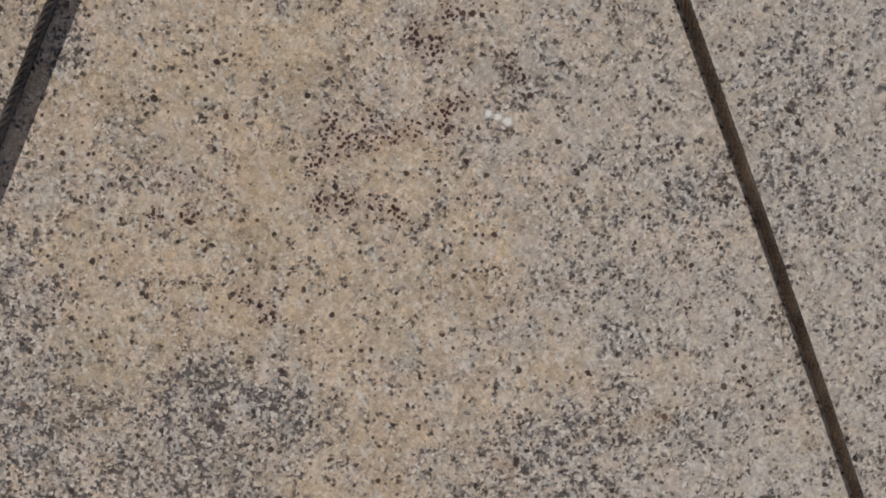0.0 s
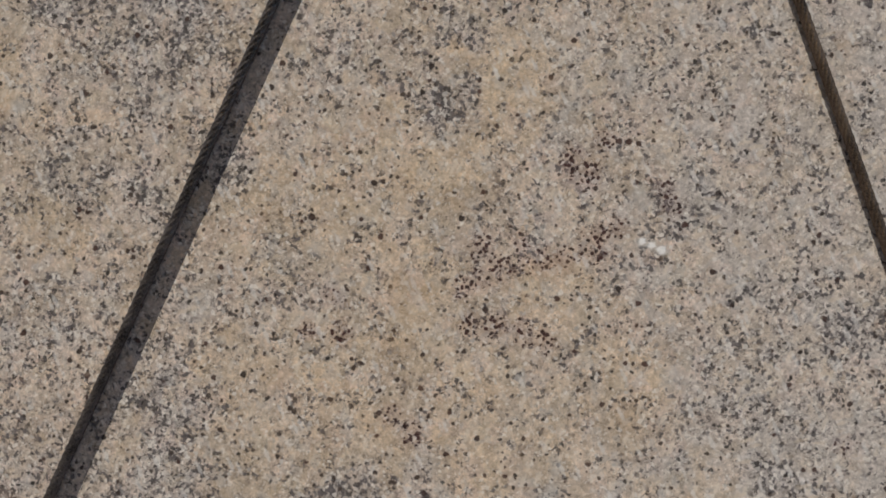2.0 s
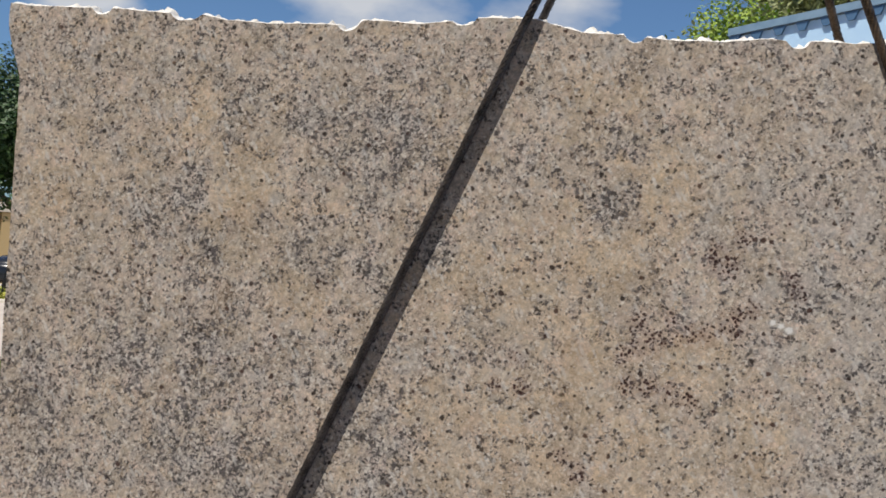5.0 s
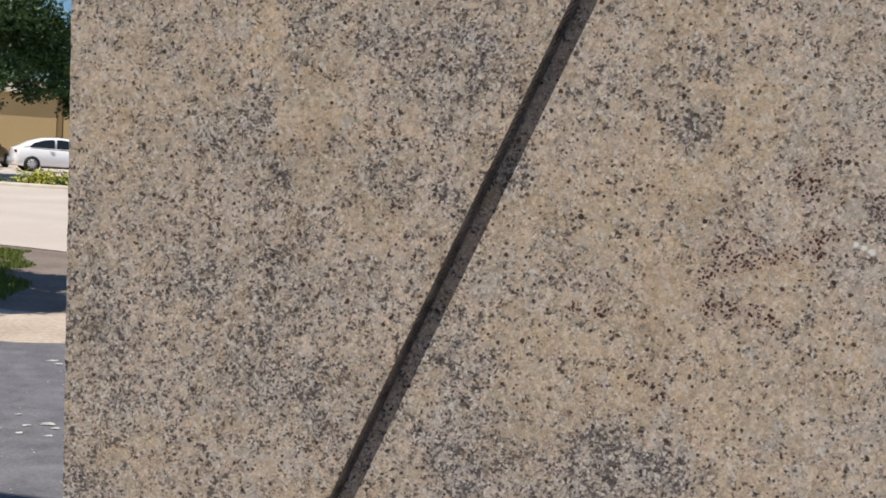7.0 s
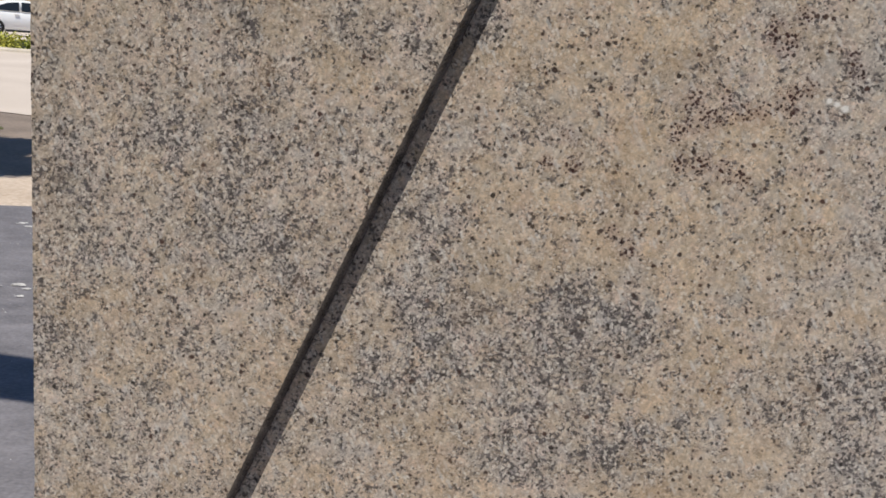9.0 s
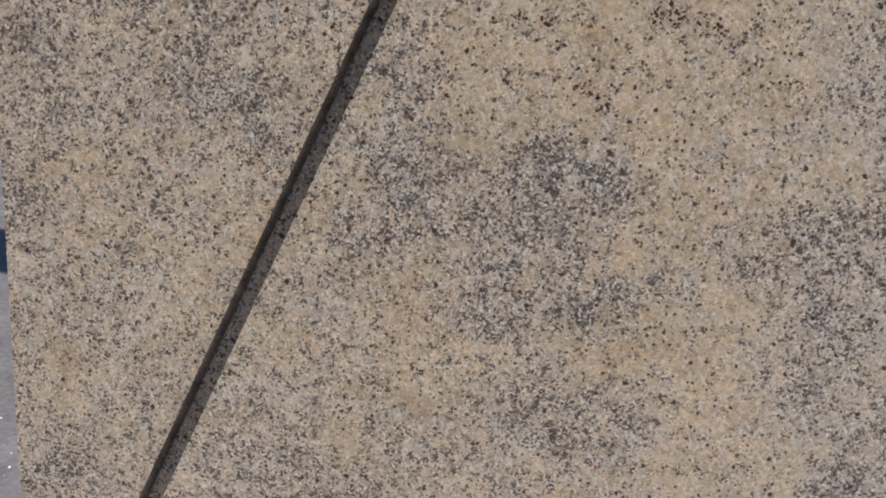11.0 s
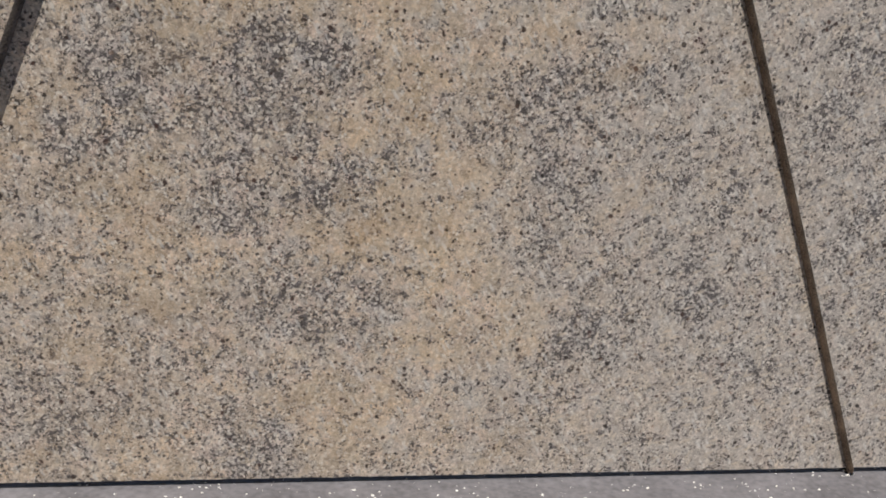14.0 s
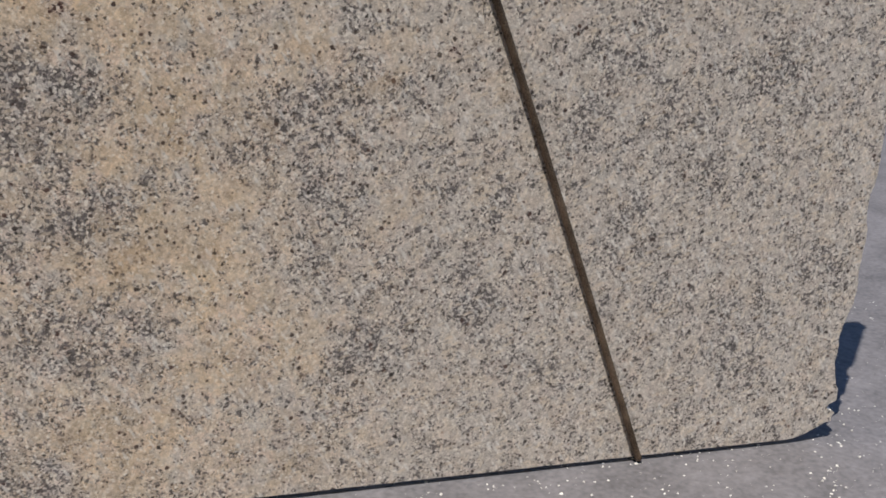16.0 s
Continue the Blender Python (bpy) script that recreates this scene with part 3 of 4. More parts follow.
def build_slab():
    nx, nz = 560, 380
    west, east = left_edge(1.64), right_edge(1.64)
    tops = [top_edge(west + (east - west) * i / nx) for i in range(nx + 1)]
    verts = []
    for j in range(nz + 1):
        v = j / nz
        for i in range(nx + 1):
            s = i / nx
            x0 = -0.27 + 2.618 * s
            z = bottom_edge(x0) * (1 - v) + tops[i] * v
            a, c = left_edge(z), right_edge(z)
            x = a + (c - a) * s
            verts.append((x, 0.0, z))
    w = nx + 1
    faces = [(j * w + i, j * w + i + 1, (j + 1) * w + i + 1, (j + 1) * w + i) for j in range(nz) for i in range(nx)]
    mats = [0] * len(faces)
    ring = [i for i in range(nx + 1)] + [j * w + nx for j in range(1, nz + 1)] + [nz * w + i for i in range(nx - 1, -1, -1)] + [j * w for j in range(nz - 1, 0, -1)]
    # two more rings: a rough middle and the back
    rings = [ring]
    for depth, jag in ((0.006, 0.0035), (0.016, 0.006), (THICK, 0.003)):
        row = []
        for idx in ring:
            x, _, z = verts[idx]
            e = noise.fractal(Vector((x * 45, depth * 60, z * 45)), 0.8, 2.0, 3)
            rough = 1.0 if z > 1.5 or x > 2.2 else 0.12
            row.append(len(verts))
            verts.append((x + (jag * e * rough if x > 2.2 else 0.0), depth, z + (jag * (0.6 * e + 0.15) + 0.0065 * (0.25 + abs(e) * 1.6) * min(1.0, depth / 0.012) if z > 1.5 else 0.0)))
        rings.append(row)
    k = len(ring)
    for a, c in zip(rings, rings[1:]):
        for i in range(k):
            q = (i + 1) % k
            faces.append((a[q], a[i], c[i], c[q]))
            mats.append(1)
    faces.append(tuple(rings[-1][::-1]))
    mats.append(0)
    me = mesh_from("granite_slab", verts, faces, [GRANITE, BROKEN])
    me.polygons.foreach_set("material_index", mats)
    co = np.array(verts)
    X, Z = co[:, 0], co[:, 2]
    wx = np.array([noise.noise(Vector((a * 15 + c * 7, 0.37, c * 15 - a * 7))) for a, c in zip(X, Z)])
    wz = np.array([noise.noise(Vector((a * 14 - c * 8, 7.41, c * 14 + a * 8))) for a, c in zip(X, Z)])
    strong = drift(X + 0.012 * wx, Z + 0.012 * wz, [(0.825, 0.80, 0.045), (0.79, 0.77, 0.04), (0.78, 1.37, 0.03), (1.24, 0.98, 0.04), (0.67, 0.50, 0.03)], 1.1, 3.0)
    wide = np.array([noise.fractal(Vector((a * 5 + c * 2, 3.31, c * 5 - a * 2)), 0.8, 2.0, 3) for a, c in zip(X, Z)])
    rag = np.array([noise.fractal(Vector((a * 38 + c * 17, 1.43, c * 38 - a * 17)), 0.6, 2.0, 3) for a, c in zip(X, Z)])
    Xw, Zw = X + 0.05 * wx + 0.016 * rag, Z + 0.05 * wz - 0.016 * rag
    cols = np.zeros((len(verts), 4), dtype=np.float32)
    cool = drift(Xw, Zw, COOL_WEST + COOL_MIDDLE + COOL_EAST, 1.15, 2.6)
    cols[:, 0] = np.clip(cool * (0.62 + 0.45 * wide + 0.45 * rag) + 0.28 * strong + (0.22 + 0.2 * wide) * np.clip((0.95 - X) / 0.4, 0, 1) * np.clip((1.45 - Z) / 0.5, 0.35, 1) + 0.14 * np.clip((X - 1.35) / 0.5, 0, 1), 0, 1.2)
    cols[:, 1] = np.clip(drift(Xw, Zw, WARM_WEST + WARM_EAST, 1.3, 2.4) * (0.95 + 0.35 * wide) - 0.45 * cool - 0.3 * np.clip((X - 1.3) / 0.6, 0, 1), 0, 1)
    cols[:, 2] = drift(X + 0.008 * wx, Z + 0.008 * wz, GARNET, 1.35, 4.0)
    cols[:, 3] = np.maximum(drift(X + 0.004 * wx, Z + 0.004 * wz, PALE[:3], 1.0, 6.0), 0.5 * drift(X + 0.006 * wx, Z + 0.006 * wz, PALE[3:], 1.0, 3.0))
    at = me.attributes.new("minerals", "FLOAT_COLOR", "POINT")
    at.data.foreach_set("color", cols.ravel())
    ob = new("granite_slab", me)
    ob.matrix_world = SLAB_TILT
    return tagged(ob, "speckled beige-grey polished granite slab with rough broken top edge, hanging in wire ropes", "stone slab")


build_slab()


# ---- wire rope slings ----
ROPE_R = 0.0077
APEX = Vector((0.911, THICK / 2, 2.378))


def rope_mesh(name, pts, mat, step=0.004, lobes=6, lay=0.078, around=60):
    """A laid wire rope along a polyline: six round strands twisted about the axis."""
    pts = [Vector(p) for p in pts]
    path = []
    for a, c in zip(pts, pts[1:]):
        m = max(1, int((c - a).length / step))
        path += [a.lerp(c, i / m) for i in range(m)]
    path.append(pts[-1])
    verts, faces, run = [], [], 0.0
    side = (path[1] - path[0]).orthogonal().normalized()
    for i, p in enumerate(path):
        d = (path[min(i + 1, len(path) - 1)] - path[max(i - 1, 0)]).normalized()
        side = (side - d * side.dot(d)).normalized()
        other = d.cross(side)
        if i:
            run += (p - path[i - 1]).length
        turn = 2 * math.pi * run / lay
        for k in range(around):
            w = 2 * math.pi * k / around
            cut = abs(math.sin(lobes * (w - turn) / 2))
            r = ROPE_R * (0.42 + 0.58 * cut ** 0.55)
            verts.append(p + r * (math.cos(w) * side + math.sin(w) * other))
    for i in range(len(path) - 1):
        for k in range(around):
            q = (k + 1) % around
            faces.append((i * around + k, i * around + q, (i + 1) * around + q, (i + 1) * around + k))
    return mesh_from(name, verts, faces, mat, True)


def sling(foot_x, lean, rear_lean, bow, mat, label):
    """A rope that runs up the face, under the slab and up its back to the hook."""
    top = bpy.data.objects.new("wire_rope_sling", None)
    scene.collection.objects.link(top)
    top.matrix_world = SLAB_TILT @ Matrix.Translation((foot_x, THICK / 2, -0.011))
    back = top.matrix_world.inverted() @ SLAB_TILT
    r = ROPE_R + 0.0006

    def on(z, y):
        slant = lean if y < THICK / 2 else rear_lean
        return back @ Vector((foot_x + slant * z + bow * math.sin(math.pi * max(z, 0.0) / 1.66) + 0.010 * y / THICK, y, z))

    z_low, z_top = -0.006, 1.655
    front = [on(z_low + (z_top - z_low) * i / 12, -r) for i in range(13)] + [on(z_top + 0.02, -r + 0.001), back @ APEX]
    rear = [on(z_low + (z_top - z_low) * i / 12, THICK + r) for i in range(13)] + [on(z_top + 0.02, THICK + r - 0.001), back @ APEX]
    bend = []
    for i in range(17):
        w = math.pi * i / 16
        y = THICK / 2 - (THICK / 2 + r) * math.cos(w)
        bend.append(on(-0.006 - ROPE_R * min(1.0, 1.6 * math.sin(w)) , y))
    part("front_leg", rope_mesh("front_leg", front, mat), top)
    part("rear_leg", rope_mesh("rear_leg", rear, mat, 0.008, 6, 0.078, 18), top)
    part("bottom_turn", rope_mesh("bottom_turn", bend, mat, 0.003), top)
    return tagged(top, label, "wire rope", group="slings round the slab")


sling(-0.0128, 0.3867, 0.3867, 0.0, ROPE_STEEL, "dark greasy twisted wire rope sling round the granite slab")
sling(1.881, -0.407, -0.448, 0.010, ROPE_RUST, "brownish rusty twisted wire rope sling round the granite slab")


# ---- lifting boom above the slab ----
def build_boom():
    top = bpy.data.objects.new("lifting_boom", None)
    scene.collection.objects.link(top)
    top.location = (-3.7, 0.20, 0.0)
    part("base_plate", box_mesh("base_plate", (-0.5, -0.5, 0.0), (0.5, 0.5, 0.06), DARK_STEEL, 0.01), top)
    part("mast", box_mesh("mast", (-0.16, -0.13, 0.06), (0.16, 0.13, 4.35), BOOM_PAINT, 0.015), top)
    arm = part("arm", box_mesh("arm", (-0.3, -0.14, 4.35), (4.9, 0.14, 4.92), BOOM_PAINT, 0.02), top)
    arm.rotation_euler = (0, 0, radians(-2.4))
    hx, hy, hz = 0.966 + 3.7, 0.015 - 0.20, 2.44
    bow = [(hx, hy, hz + 0.16), (hx, hy, hz + 0.04)] + [(hx + 0.035 * math.sin(w), hy, hz - 0.03 + 0.035 * math.cos(w)) for w in [i * 0.4 for i in range(1, 12)]]
    part("hook", tube("hook", bow, [0.018] * 2 + [0.013] * (len(bow) - 2), DARK_STEEL), top, "dark steel hook")
    part("chain_fall", tube("chain_fall", [(hx, hy, hz + 0.15), (hx, hy, 4.36)], [0.014, 0.014], DARK_STEEL), top)
    return tagged(top, "yellow steel lifting boom that carries the slings", "boom")


build_boom()


# ---- stone chips on the asphalt ----
def build_chips():
    rnd = random.Random(11)
    verts, faces = [], []

    def flake(x, y, size):
        z, k = ground_z(x, y), len(verts)
        t, sides = rnd.uniform(0, 6.28), rnd.choice((4, 5, 6))
        rim = [(size * rnd.uniform(0.5, 1.0) * math.cos(t + 6.283 * i / sides), size * rnd.uniform(0.4, 1.0) * math.sin(t + 6.283 * i / sides)) for i in range(sides)]
        verts.extend((x + a, y + c, z + 0.0005) for a, c in rim)
        verts.extend((x + a * 0.7, y + c * 0.7, z + size * rnd.uniform(0.25, 0.7)) for a, c in rim)
        faces.extend((k + i, k + (i + 1) % sides, k + sides + (i + 1) % sides, k + sides + i) for i in range(sides))
        faces.append(tuple(range(k + sides, k + 2 * sides)))

    for _ in range(2600):
        flake(rnd.uniform(-1.2, 3.2), rnd.gauss(0.05, 0.30), 0.0011 + 0.0022 * rnd.random() ** 3)
    for _ in range(420):
        flake(rnd.uniform(-1.0, 2.9), rnd.gauss(-0.02, 0.22), rnd.uniform(0.002, 0.0055))
    for _ in range(60):
        cx, cy = rnd.uniform(-0.5, 2.6), rnd.gauss(-0.05, 0.15)
        for _ in range(rnd.randint(3, 9)):
            flake(cx + rnd.gauss(0, 0.02), cy + rnd.gauss(0, 0.015), rnd.uniform(0.001, 0.004))
    for _ in range(160):
        y = rnd.uniform(0.3, 4.6)
        flake(-0.35 - 0.55 * y + rnd.gauss(0, 0.35), y, 0.0015 + 0.004 * rnd.random() ** 3)
    return tagged(new("stone_chips", mesh_from("stone_chips", verts, faces, CHIPS)), "pale granite chips scattered on the asphalt", "gravel", kind="stuff")


build_chips()


def build_splash():
    """Dried white slurry on the asphalt."""
    rnd = random.Random(5)
    verts, faces = [], []
    for cx, cy, size in ((-1.77, 2.86, 0.055), (-1.70, 2.80, 0.035), (-1.84, 2.80, 0.03), (-1.62, 3.02, 0.03), (-1.98, 2.98, 0.025), (-1.60, 2.72, 0.025),
                         (-1.92, 2.70, 0.03), (-2.5, 4.3, 0.05), (-2.42, 4.22, 0.04), (-1.52, 2.62, 0.02), (-1.8, 2.66, 0.03), (-1.66, 2.66, 0.028)):
        k = len(verts)
        for i in range(18):
            w = 6.2832 * i / 18
            r = size * (0.7 + 0.6 * noise.noise(Vector((cx * 9 + math.cos(w) * 1.6, cy * 9 + math.sin(w) * 1.6, 0))))
            verts.append((cx + 0.75 * r * math.cos(w), cy + 0.75 * r * math.sin(w), ground_z(cx, cy) + 0.004))
        faces.append(tuple(range(k, k + 18)))
    return tagged(new("dried_slurry", mesh_from("dried_slurry", verts, faces, SLURRY)), "white dried slurry splashes on the asphalt", "stain", kind="stuff")


build_splash()


def build_single_leaf(x, y, length, turn, mat, label, name):
    verts, faces = [], []
    for i in range(7):
        s = i / 6
        w = 0.22 * length * math.sin(math.pi * (0.05 + 0.9 * s))
        lift = 0.003 + 0.10 * length * s * s
        verts += [(length * (s - 0.5), -w, lift + 0.15 * w), (length * (s - 0.5), 0, lift), (length * (s - 0.5), w, lift + 0.2 * w)]
        if i:
            k = 3 * i
            faces += [(k - 3, k, k + 1, k - 2), (k - 2, k + 1, k + 2, k - 1)]
    ob = new(name, mesh_from(name, verts, faces, mat, True))
    ob.matrix_world = pose(x, y, ground_z(x, y), 0, 0, turn)
    return tagged(ob, label, "leaf")


build_single_leaf(-0.218, 0.005, 0.022, 60, LEAF_LITTER, "small yellow fallen leaf on the asphalt", "fallen_leaf")
chip_ob = new("granite_chip", box_mesh("granite_chip", (-0.010, -0.005, 0.0), (0.010, 0.005, 0.004), CHIPS, 0.001))
chip_ob.matrix_world = pose(-0.052, -0.012, ground_z(-0.05, 0) - 0.0005, 0, 0, -62)
tagged(chip_ob, "white rectangular stone chip lying on the asphalt", "stone chip")


# ---- trees, bushes ----
def leaf_cloud(name, clumps, count, size, mat, seed, flat=0.75):
    """A crown: leaves, each a folded pair of faces, gathered in uneven clumps."""
    rnd = random.Random(seed)
    verts, faces = [], []
    weights = [r ** 2 for _, r in clumps]
    for _ in range(count):
        c, r = rnd.choices(clumps, weights)[0]
        d = Vector((rnd.gauss(0, 1), rnd.gauss(0, 1), rnd.gauss(0, 1))).normalized()
        p = Vector(c) + d * r * (rnd.random() ** 0.45) * rnd.uniform(0.75, 1.15)
        p.z = c[2] + (p.z - c[2]) * flat
        a = Vector((rnd.gauss(0, 1), rnd.gauss(0, 1), rnd.gauss(0, 0.6))).normalized()
        n = (d + Vector((0, 0, 0.8)) + Vector((rnd.gauss(0, 0.5), rnd.gauss(0, 0.5), 0))).normalized()
        s = a.cross(n).normalized()
        L = size * rnd.uniform(0.6, 1.3)
        k = len(verts)
        verts += [p - a * L * 0.5, p + s * L * 0.28 + n * L * 0.06, p + a * L * 0.5, p - s * L * 0.28 + n * L * 0.06]
        faces += [(k, k + 1, k + 2), (k, k + 2, k + 3)]
    return mesh_from(name, verts, faces, mat)


def tree(base, height, spread, low, count, size, mat, seed, label, aim=(0, 0)):
    rnd = random.Random(seed)
    top = bpy.data.objects.new("tree", None)
    scene.collection.objects.link(top)
    top.location = base
    lean = [(0, 0, -0.1), (0.05 * spread, 0.03 * spread, low * 0.5), (0.02 * spread, 0.08 * spread, low), (0.08 * spread, 0.0, height * 0.75)]
    r0 = height * 0.028
    part("trunk", tube("trunk", lean, [r0 * 1.25, r0, r0 * 0.8, r0 * 0.3], BARK, 12), top)
    clumps = []
    for i in range(9):
        w = 6.283 * i / 9 + rnd.uniform(-0.3, 0.3)
        reach = spread * rnd.uniform(0.5, 0.95)
        z = low + (height - low) * rnd.uniform(0.15, 0.75)
        tip = Vector((math.cos(w) * reach + aim[0], math.sin(w) * reach + aim[1], z))
        start = Vector(lean[2]).lerp(Vector(lean[3]), rnd.random() * 0.6)
        part("limb", tube("limb", [start, start.lerp(tip, 0.5) + Vector((0, 0, 0.06 * height)), tip], [r0 * 0.5, r0 * 0.3, r0 * 0.1], BARK, 7), top)
        clumps.append((tip, spread * rnd.uniform(0.30, 0.46)))
        clumps.append((start.lerp(tip, 0.6) + Vector((0, 0, 0.1 * height)), spread * rnd.uniform(0.25, 0.4)))
    clumps.append((Vector((0, 0, height * 0.85)), spread * 0.5))
    for i in range(28):
        w = rnd.uniform(0, 6.283)
        clumps.append((Vector((math.cos(w) * spread * 0.95 + aim[0], math.sin(w) * spread * 0.95 + aim[1], low + (height - low) * rnd.uniform(0.03, 0.5))), spread * rnd.uniform(0.12, 0.22)))
    part("crown", leaf_cloud("crown", clumps, count, size, mat, seed), top)
    return tagged(top, label, "tree")


tree((-20.9, 33.4, 0), 8.4, 3.8, 2.15, 60000, 0.16, LEAF_DARK, 3, "dark green leafy tree beside the parking lot")
# this second tree stays out of view, added to cast the verge shadow
tree((-6.7, 5.75, 0), 5.6, 1.35, 3.4, 34000, 0.14, LEAF_DARK, 8, "unseen leafy tree added to shade the grass verge", (0.9, 0.05))
tree((5.2, 25.5, 0), 11.0, 3.9, 4.0, 30000, 0.17, LEAF_SOFT, 21, "tall soft grey-green tree behind the shed")


def bush(name, base, height, width, count, size, mat, seed, label):
    rnd = random.Random(seed)
    top = bpy.data.objects.new(name, None)
    scene.collection.objects.link(top)
    top.location = base
    for i in range(3):
        a = 2.1 * i
        part("stem", tube("stem", [(0.04 * math.cos(a), 0.04 * math.sin(a), -0.05), (0.25 * width * math.cos(a), 0.25 * width * math.sin(a), height * 0.7)],
                          [0.02 * height + 0.005, 0.004 * height + 0.003], BARK, 6), top)
    clumps = [(Vector((rnd.uniform(-0.4, 0.4) * width, rnd.uniform(-0.4, 0.4) * width, height * rnd.uniform(0.3, 0.85))), width * rnd.uniform(0.16, 0.28)) for _ in range(12)]
    part("crown", leaf_cloud("crown", clumps, count, size, mat, seed, 0.9), top)
    return tagged(top, label, "bush", group="golden hedge bushes" if "hedge" in label else "")


bush("bush", (2.5, 14.5, 0), 5.8, 3.2, 42000, 0.075, LEAF_LIME, 31, "sunlit lime-green bush behind the yard")
for i in range(16):
    s = 0.28 + 0.018 * i
    hx, hy = -60 + 120 * s, 24.5 + 9.4 * s + 0.95 + 0.1 * math.sin(i * 2.2)
    bush("hedge_bush", (hx, hy, 0), 0.36 + 0.06 * math.sin(i * 1.7), 1.5 + 0.3 * math.cos(i * 2.9), 1500, 0.11, LEAF_GOLD, 50 + i, "golden-leaved low hedge bush behind the kerb")


# ---- tan building ----
def build_building():
    top = bpy.data.objects.new("tan_building", None)
    scene.collection.objects.link(top)
    top.matrix_world = pose(-29.6, 53.6, 0, 0, 0, 14)
    part("wall", box_mesh("wall", (-14, 0.0, -0.1), (16, 8.0, 3.72), TAN_WALL, 0.02), top)
    for x in (-9.0, -3.6, 1.9, 7.3, 12.7):
        part("pilaster", box_mesh("pilaster", (x - 0.28, -0.22, -0.1), (x + 0.28, -0.002, 3.70), TAN_WALL, 0.03), top)
        # a dark brown upright strip left of each pilaster
        part("upright_strip", box_mesh("upright_strip", (x - 0.56, -0.16, 0.0), (x - 0.32, -0.004, 3.70), TAN_DARK, 0.03), top, "dark brown upright strip")
    for x in (-6.3, -0.85, 4.6, 10.0):
        part("roller_door", box_mesh("roller_door", (x - 2.1, -0.05, 0.0), (x + 2.1, -0.003, 3.55), TAN_WALL, 0.01), top)
    part("eave", box_mesh("eave", (-14.4, -0.35, 3.72), (16.4, 8.4, 4.20), CREAM, 0.03), top, "cream painted eave")
    part("base_band", box_mesh("base_band", (-14.02, -0.04, 0.0), (16.02, -0.004, 0.16), TAN_DARK, 0.01), top)
    part("roof", box_mesh("roof", (-14.2, -0.2, 4.20), (16.2, 8.2, 4.36), TAN_DARK, 0.05), top)
    return tagged(top, "single-storey tan stucco building with cream eave", "building")


build_building()


# ---- cars ----
def loft(name, stations, mat, smooth=True):
    """A skin through cross sections of equal count, closed at both ends."""
    k = len(stations[0])
    verts = [v for s in stations for v in s]
    faces = [(i * k + j, i * k + (j + 1) % k, (i + 1) * k + (j + 1) % k, (i + 1) * k + j) for i in range(len(stations) - 1) for j in range(k)]
    faces += [tuple(range(k))[::-1], tuple(range((len(stations) - 1) * k, len(stations) * k))]
    return mesh_from(name, verts, faces, mat, smooth)


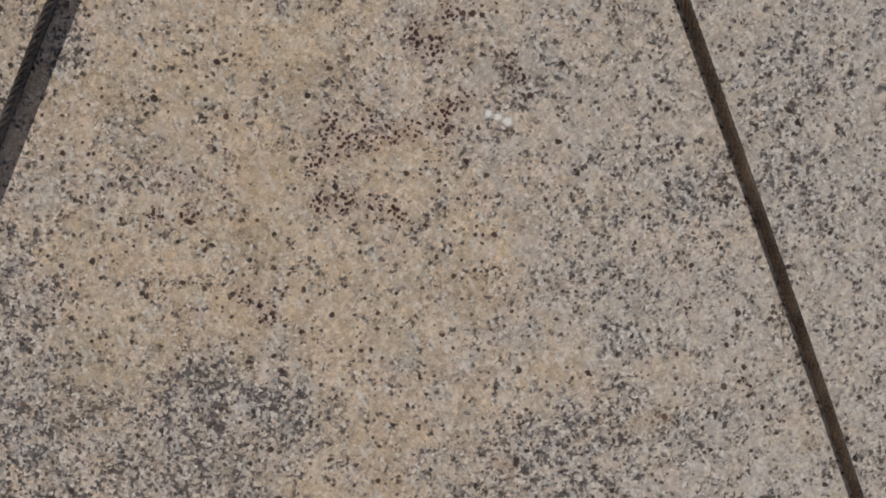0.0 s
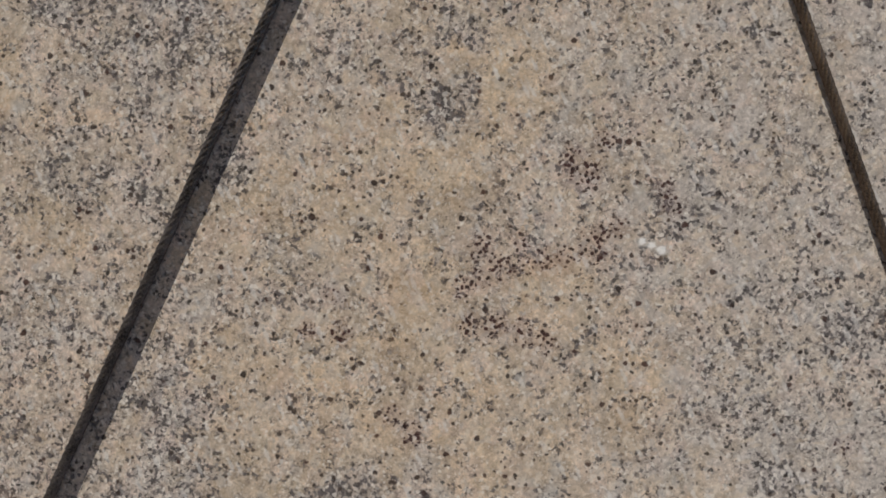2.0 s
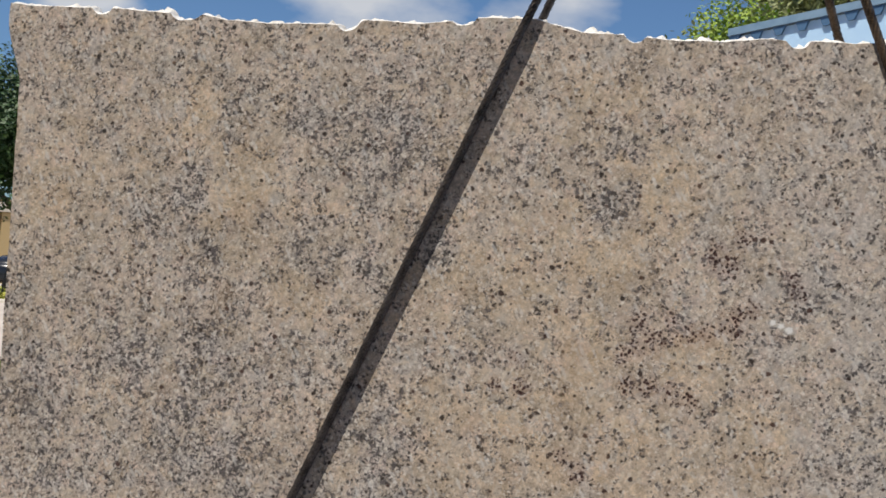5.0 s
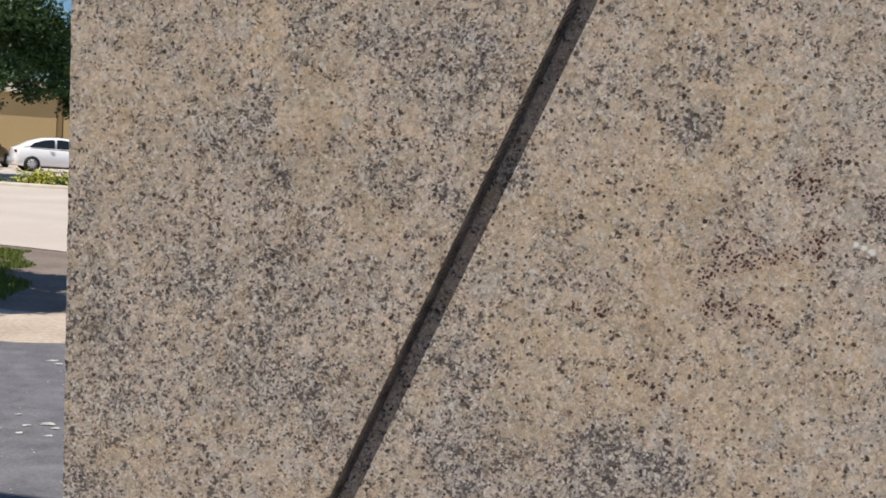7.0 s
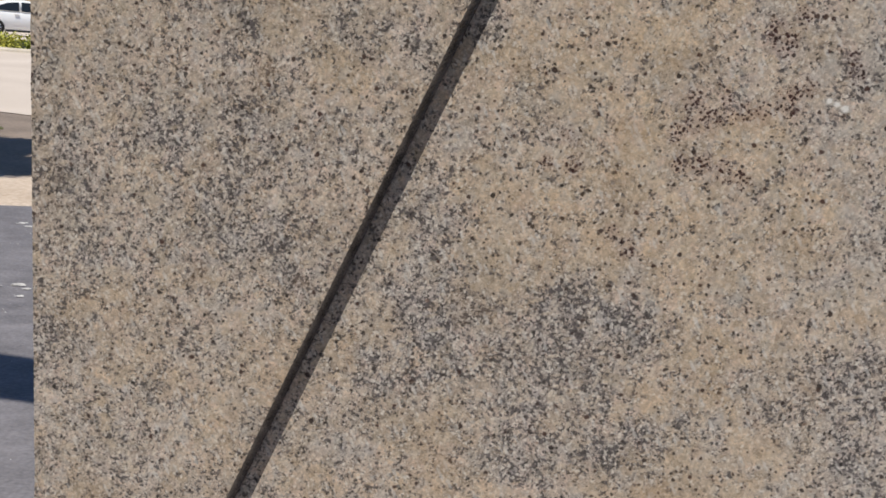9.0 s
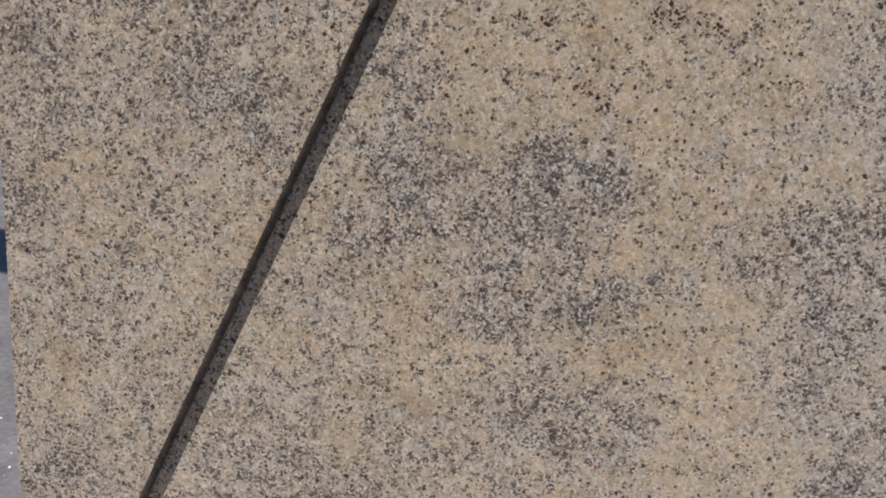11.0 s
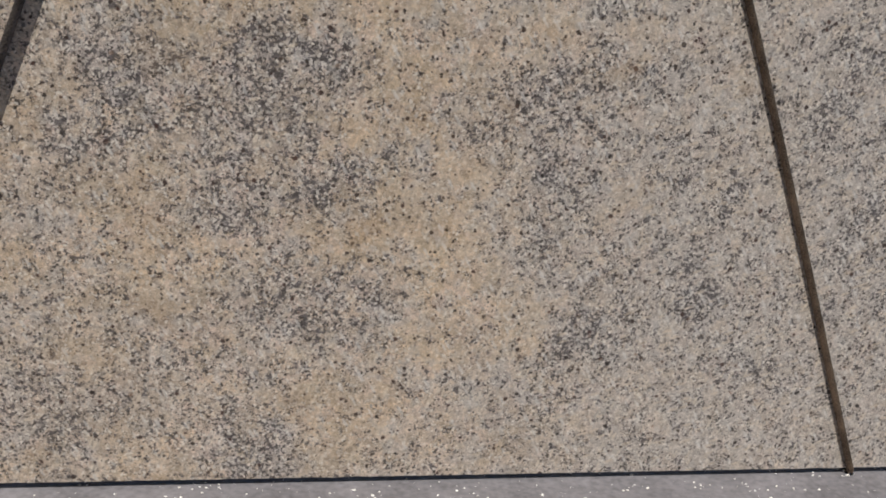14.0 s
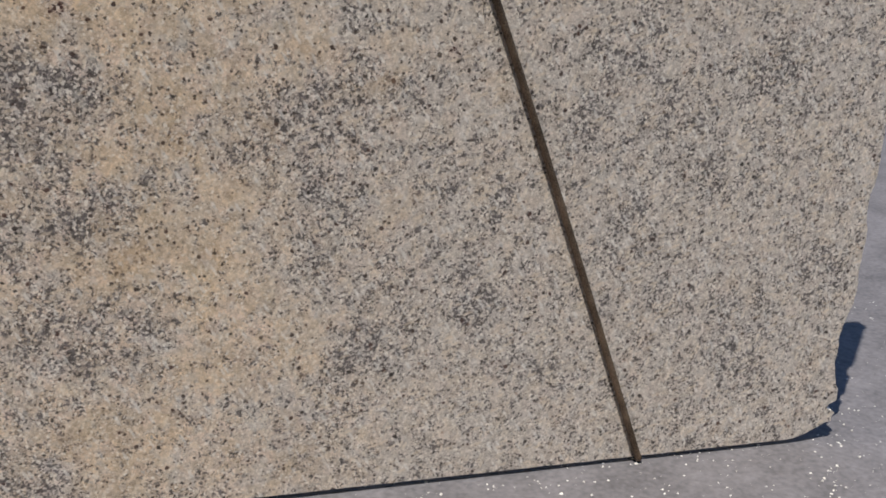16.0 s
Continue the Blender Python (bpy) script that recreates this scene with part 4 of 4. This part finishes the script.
def build_car(at, heading, paint, label):
    top = bpy.data.objects.new("car", None)
    scene.collection.objects.link(top)
    top.matrix_world = pose(at[0], at[1], at[2], 0, 0, heading)
    # x runs from the tail to the nose
    lower = []
    for x, w, lo, hi in ((-2.30, 0.62, 0.42, 0.78), (-2.24, 0.76, 0.32, 0.96), (-2.0, 0.86, 0.24, 1.02), (-1.4, 0.90, 0.20, 1.01), (0.0, 0.90, 0.18, 0.97),
                         (0.9, 0.90, 0.18, 0.95), (1.6, 0.87, 0.20, 0.86), (2.1, 0.80, 0.24, 0.74), (2.28, 0.62, 0.34, 0.62)):
        ring = [(x, -w * 0.92, lo), (x, -w, lo + 0.12), (x, -w, (lo + hi) / 2), (x, -w * 0.97, hi - 0.10), (x, -w * 0.86, hi), (x, 0, hi + 0.02),
                (x, w * 0.86, hi), (x, w * 0.97, hi - 0.10), (x, w, (lo + hi) / 2), (x, w, lo + 0.12), (x, w * 0.92, lo)]
        lower.append(ring)
    part("body", loft("body", lower, paint), top)
    cabin = []
    for x, w, z in ((-1.95, 0.66, 1.03), (-1.45, 0.66, 1.25), (-0.9, 0.64, 1.41), (-0.2, 0.63, 1.46), (0.35, 0.63, 1.41), (0.85, 0.66, 1.18), (1.25, 0.68, 0.95)):
        cabin.append([(x, -0.82, 0.92), (x, -w - 0.03, z - 0.06), (x, -w + 0.08, z), (x, 0, z + 0.015), (x, w - 0.08, z), (x, w + 0.03, z - 0.06), (x, 0.82, 0.92)])
    part("cabin", loft("cabin", cabin, paint), top)
    for y in (-1, 1):
        for pts in (((-1.50, 1.02), (-1.28, 1.19), (-0.86, 1.33), (-0.46, 1.365), (-0.46, 1.0)), ((-0.36, 1.0), (-0.36, 1.37), (-0.10, 1.37), (0.32, 1.31), (0.86, 0.99))):
            verts = []
            for d in (0.0, 0.02):
                for x, z in pts:
                    verts.append((x, y * (0.83 - 0.36 * (z - 0.92) + 0.012 + d), z))
            m = len(pts)
            faces = [tuple(range(m)), tuple(range(m, 2 * m))[::-1]] + [(i, (i + 1) % m, m + (i + 1) % m, m + i) for i in range(m)]
            part("side_window", mesh_from("side_window", verts, faces, CAR_GLASS), top, "dark tinted side window")
        part("tail_lamp", box_mesh("tail_lamp", (-2.27, y * 0.68 - 0.10, 0.76), (-2.05, y * 0.68 + 0.13, 0.90), TAIL, 0.02), top, "red tail lamp")
        part("door_handle", box_mesh("door_handle", (-0.66, y * 0.885 - 0.02, 0.86), (-0.48, y * 0.885 + 0.02, 0.89), paint, 0.006), top)
        part("sill", box_mesh("sill", (-1.0, y * 0.87 - 0.03, 0.17), (1.05, y * 0.87 + 0.03, 0.24), RUBBER, 0.01), top)
        for x in (-1.36, 1.38):
            tyre = part("tyre", tube("tyre", [(x, y * 0.70, 0.325), (x, y * 0.73, 0.325), (x, y * 0.90, 0.325), (x, y * 0.93, 0.325)], [0.285, 0.325, 0.325, 0.285], RUBBER, 28), top)
            rim = part("rim", tube("rim", [(x, y * 0.88, 0.325), (x, y * 0.937, 0.325)], [0.225, 0.205], DARK_STEEL, 24), tyre)
            for k in range(10):
                w = 6.283 * k / 10
                part("spoke", tube("spoke", [(x, y * 0.945, 0.325), (x + 0.2 * math.cos(w), y * 0.94, 0.325 + 0.2 * math.sin(w))], [0.034, 0.024], ALLOY, 6), tyre)
    part("rear_bumper", box_mesh("rear_bumper", (-2.35, -0.70, 0.36), (-2.20, 0.70, 0.60), paint, 0.05), top)
    # a short tail behind the rear axle
    for piece in top.children:
        if piece.name.split(".")[0] != "tyre":
            for v in piece.data.vertices:
                v.co.x = v.co.x if v.co.x > -1.36 else -1.36 + 0.74 * (v.co.x + 1.36)
    return tagged(top, label, "car")


build_car((-23.35, 44.8, 0.052), 38, CAR_WHITE, "white parked sedan with alloy wheels in the parking lot")
build_car((-28.4, 46.6, 0.052), 100, CAR_BLACK, "black parked car in front of the tan building")


# ---- shed with a corrugated roof ----
def build_shed():
    top = bpy.data.objects.new("shed", None)
    scene.collection.objects.link(top)
    top.matrix_world = pose(1.32, 11.68, 0, 0, 0, -38)
    run, rise, deep, z0 = 6.0, 0.36, 5.0, 4.40
    slope = rise / run
    # a wall whose top follows the slope of the roof
    wall = [(x, y, z) for y in (0.02, deep) for x, z in ((0.03, -0.1), (run, -0.1), (run, z0 + rise - 0.004), (0.03, z0 - 0.004))]
    part("wall", mesh_from("wall", wall, [(0, 1, 2, 3), (7, 6, 5, 4), (0, 4, 5, 1), (1, 5, 6, 2), (2, 6, 7, 3), (3, 7, 4, 0)], SHED_WALL), top, "pale blue sheet wall")
    sheet_top = [(x, y, z0 + slope * x + lift) for lift in (0.0, 0.03) for x, y in ((0, -0.012), (run, -0.012), (run, deep), (0, deep))]
    part("roof", mesh_from("roof", sheet_top, [(3, 2, 1, 0), (4, 5, 6, 7), (0, 1, 5, 4), (1, 2, 6, 5), (2, 3, 7, 6), (3, 0, 4, 7)], ROOF_UNDER), top, "metal roof sheet")
    # solid trapezoid ribs under the edge of the roof
    prof = [(0.0, 0.0), (0.045, -0.095), (0.115, -0.095), (0.16, 0.0)]
    rib = mesh_from("rib", [(px, y, pz + slope * px - 0.002) for y in (-0.012, 0.017) for px, pz in prof],
                    [(0, 1, 2, 3), (7, 6, 5, 4), (0, 4, 5, 1), (1, 5, 6, 2), (2, 6, 7, 3)], ROOF_RIB)
    for k in range(int(run / 0.29)):
        ob = part("rib", rib, top)
        ob.location = (0.29 * k, 0, z0 + slope * 0.29 * k)
    ver = [(0, -0.026, z0 + 0.005), (run, -0.026, z0 + 0.005 + rise), (run, -0.026, z0 + 0.09 + rise), (0, -0.026, z0 + 0.09)]
    ver += [(a, b + 0.012, c) for a, b, c in ver]
    part("fascia", mesh_from("fascia", ver, [(0, 1, 2, 3), (7, 6, 5, 4), (0, 4, 5, 1), (3, 2, 6, 7), (0, 3, 7, 4), (1, 5, 6, 2)], ROOF_BLUE), top, "blue-grey fascia trim")
    for x in (0.2, run - 0.2):
        part("post", box_mesh("post", (x - 0.05, -0.09, -0.06), (x + 0.05, 0.01, z0 + slope * x - 0.08), DARK_STEEL, 0.01), top)
    return tagged(top, "open shed with corrugated metal roof and blue-grey fascia", "shed")


build_shed()
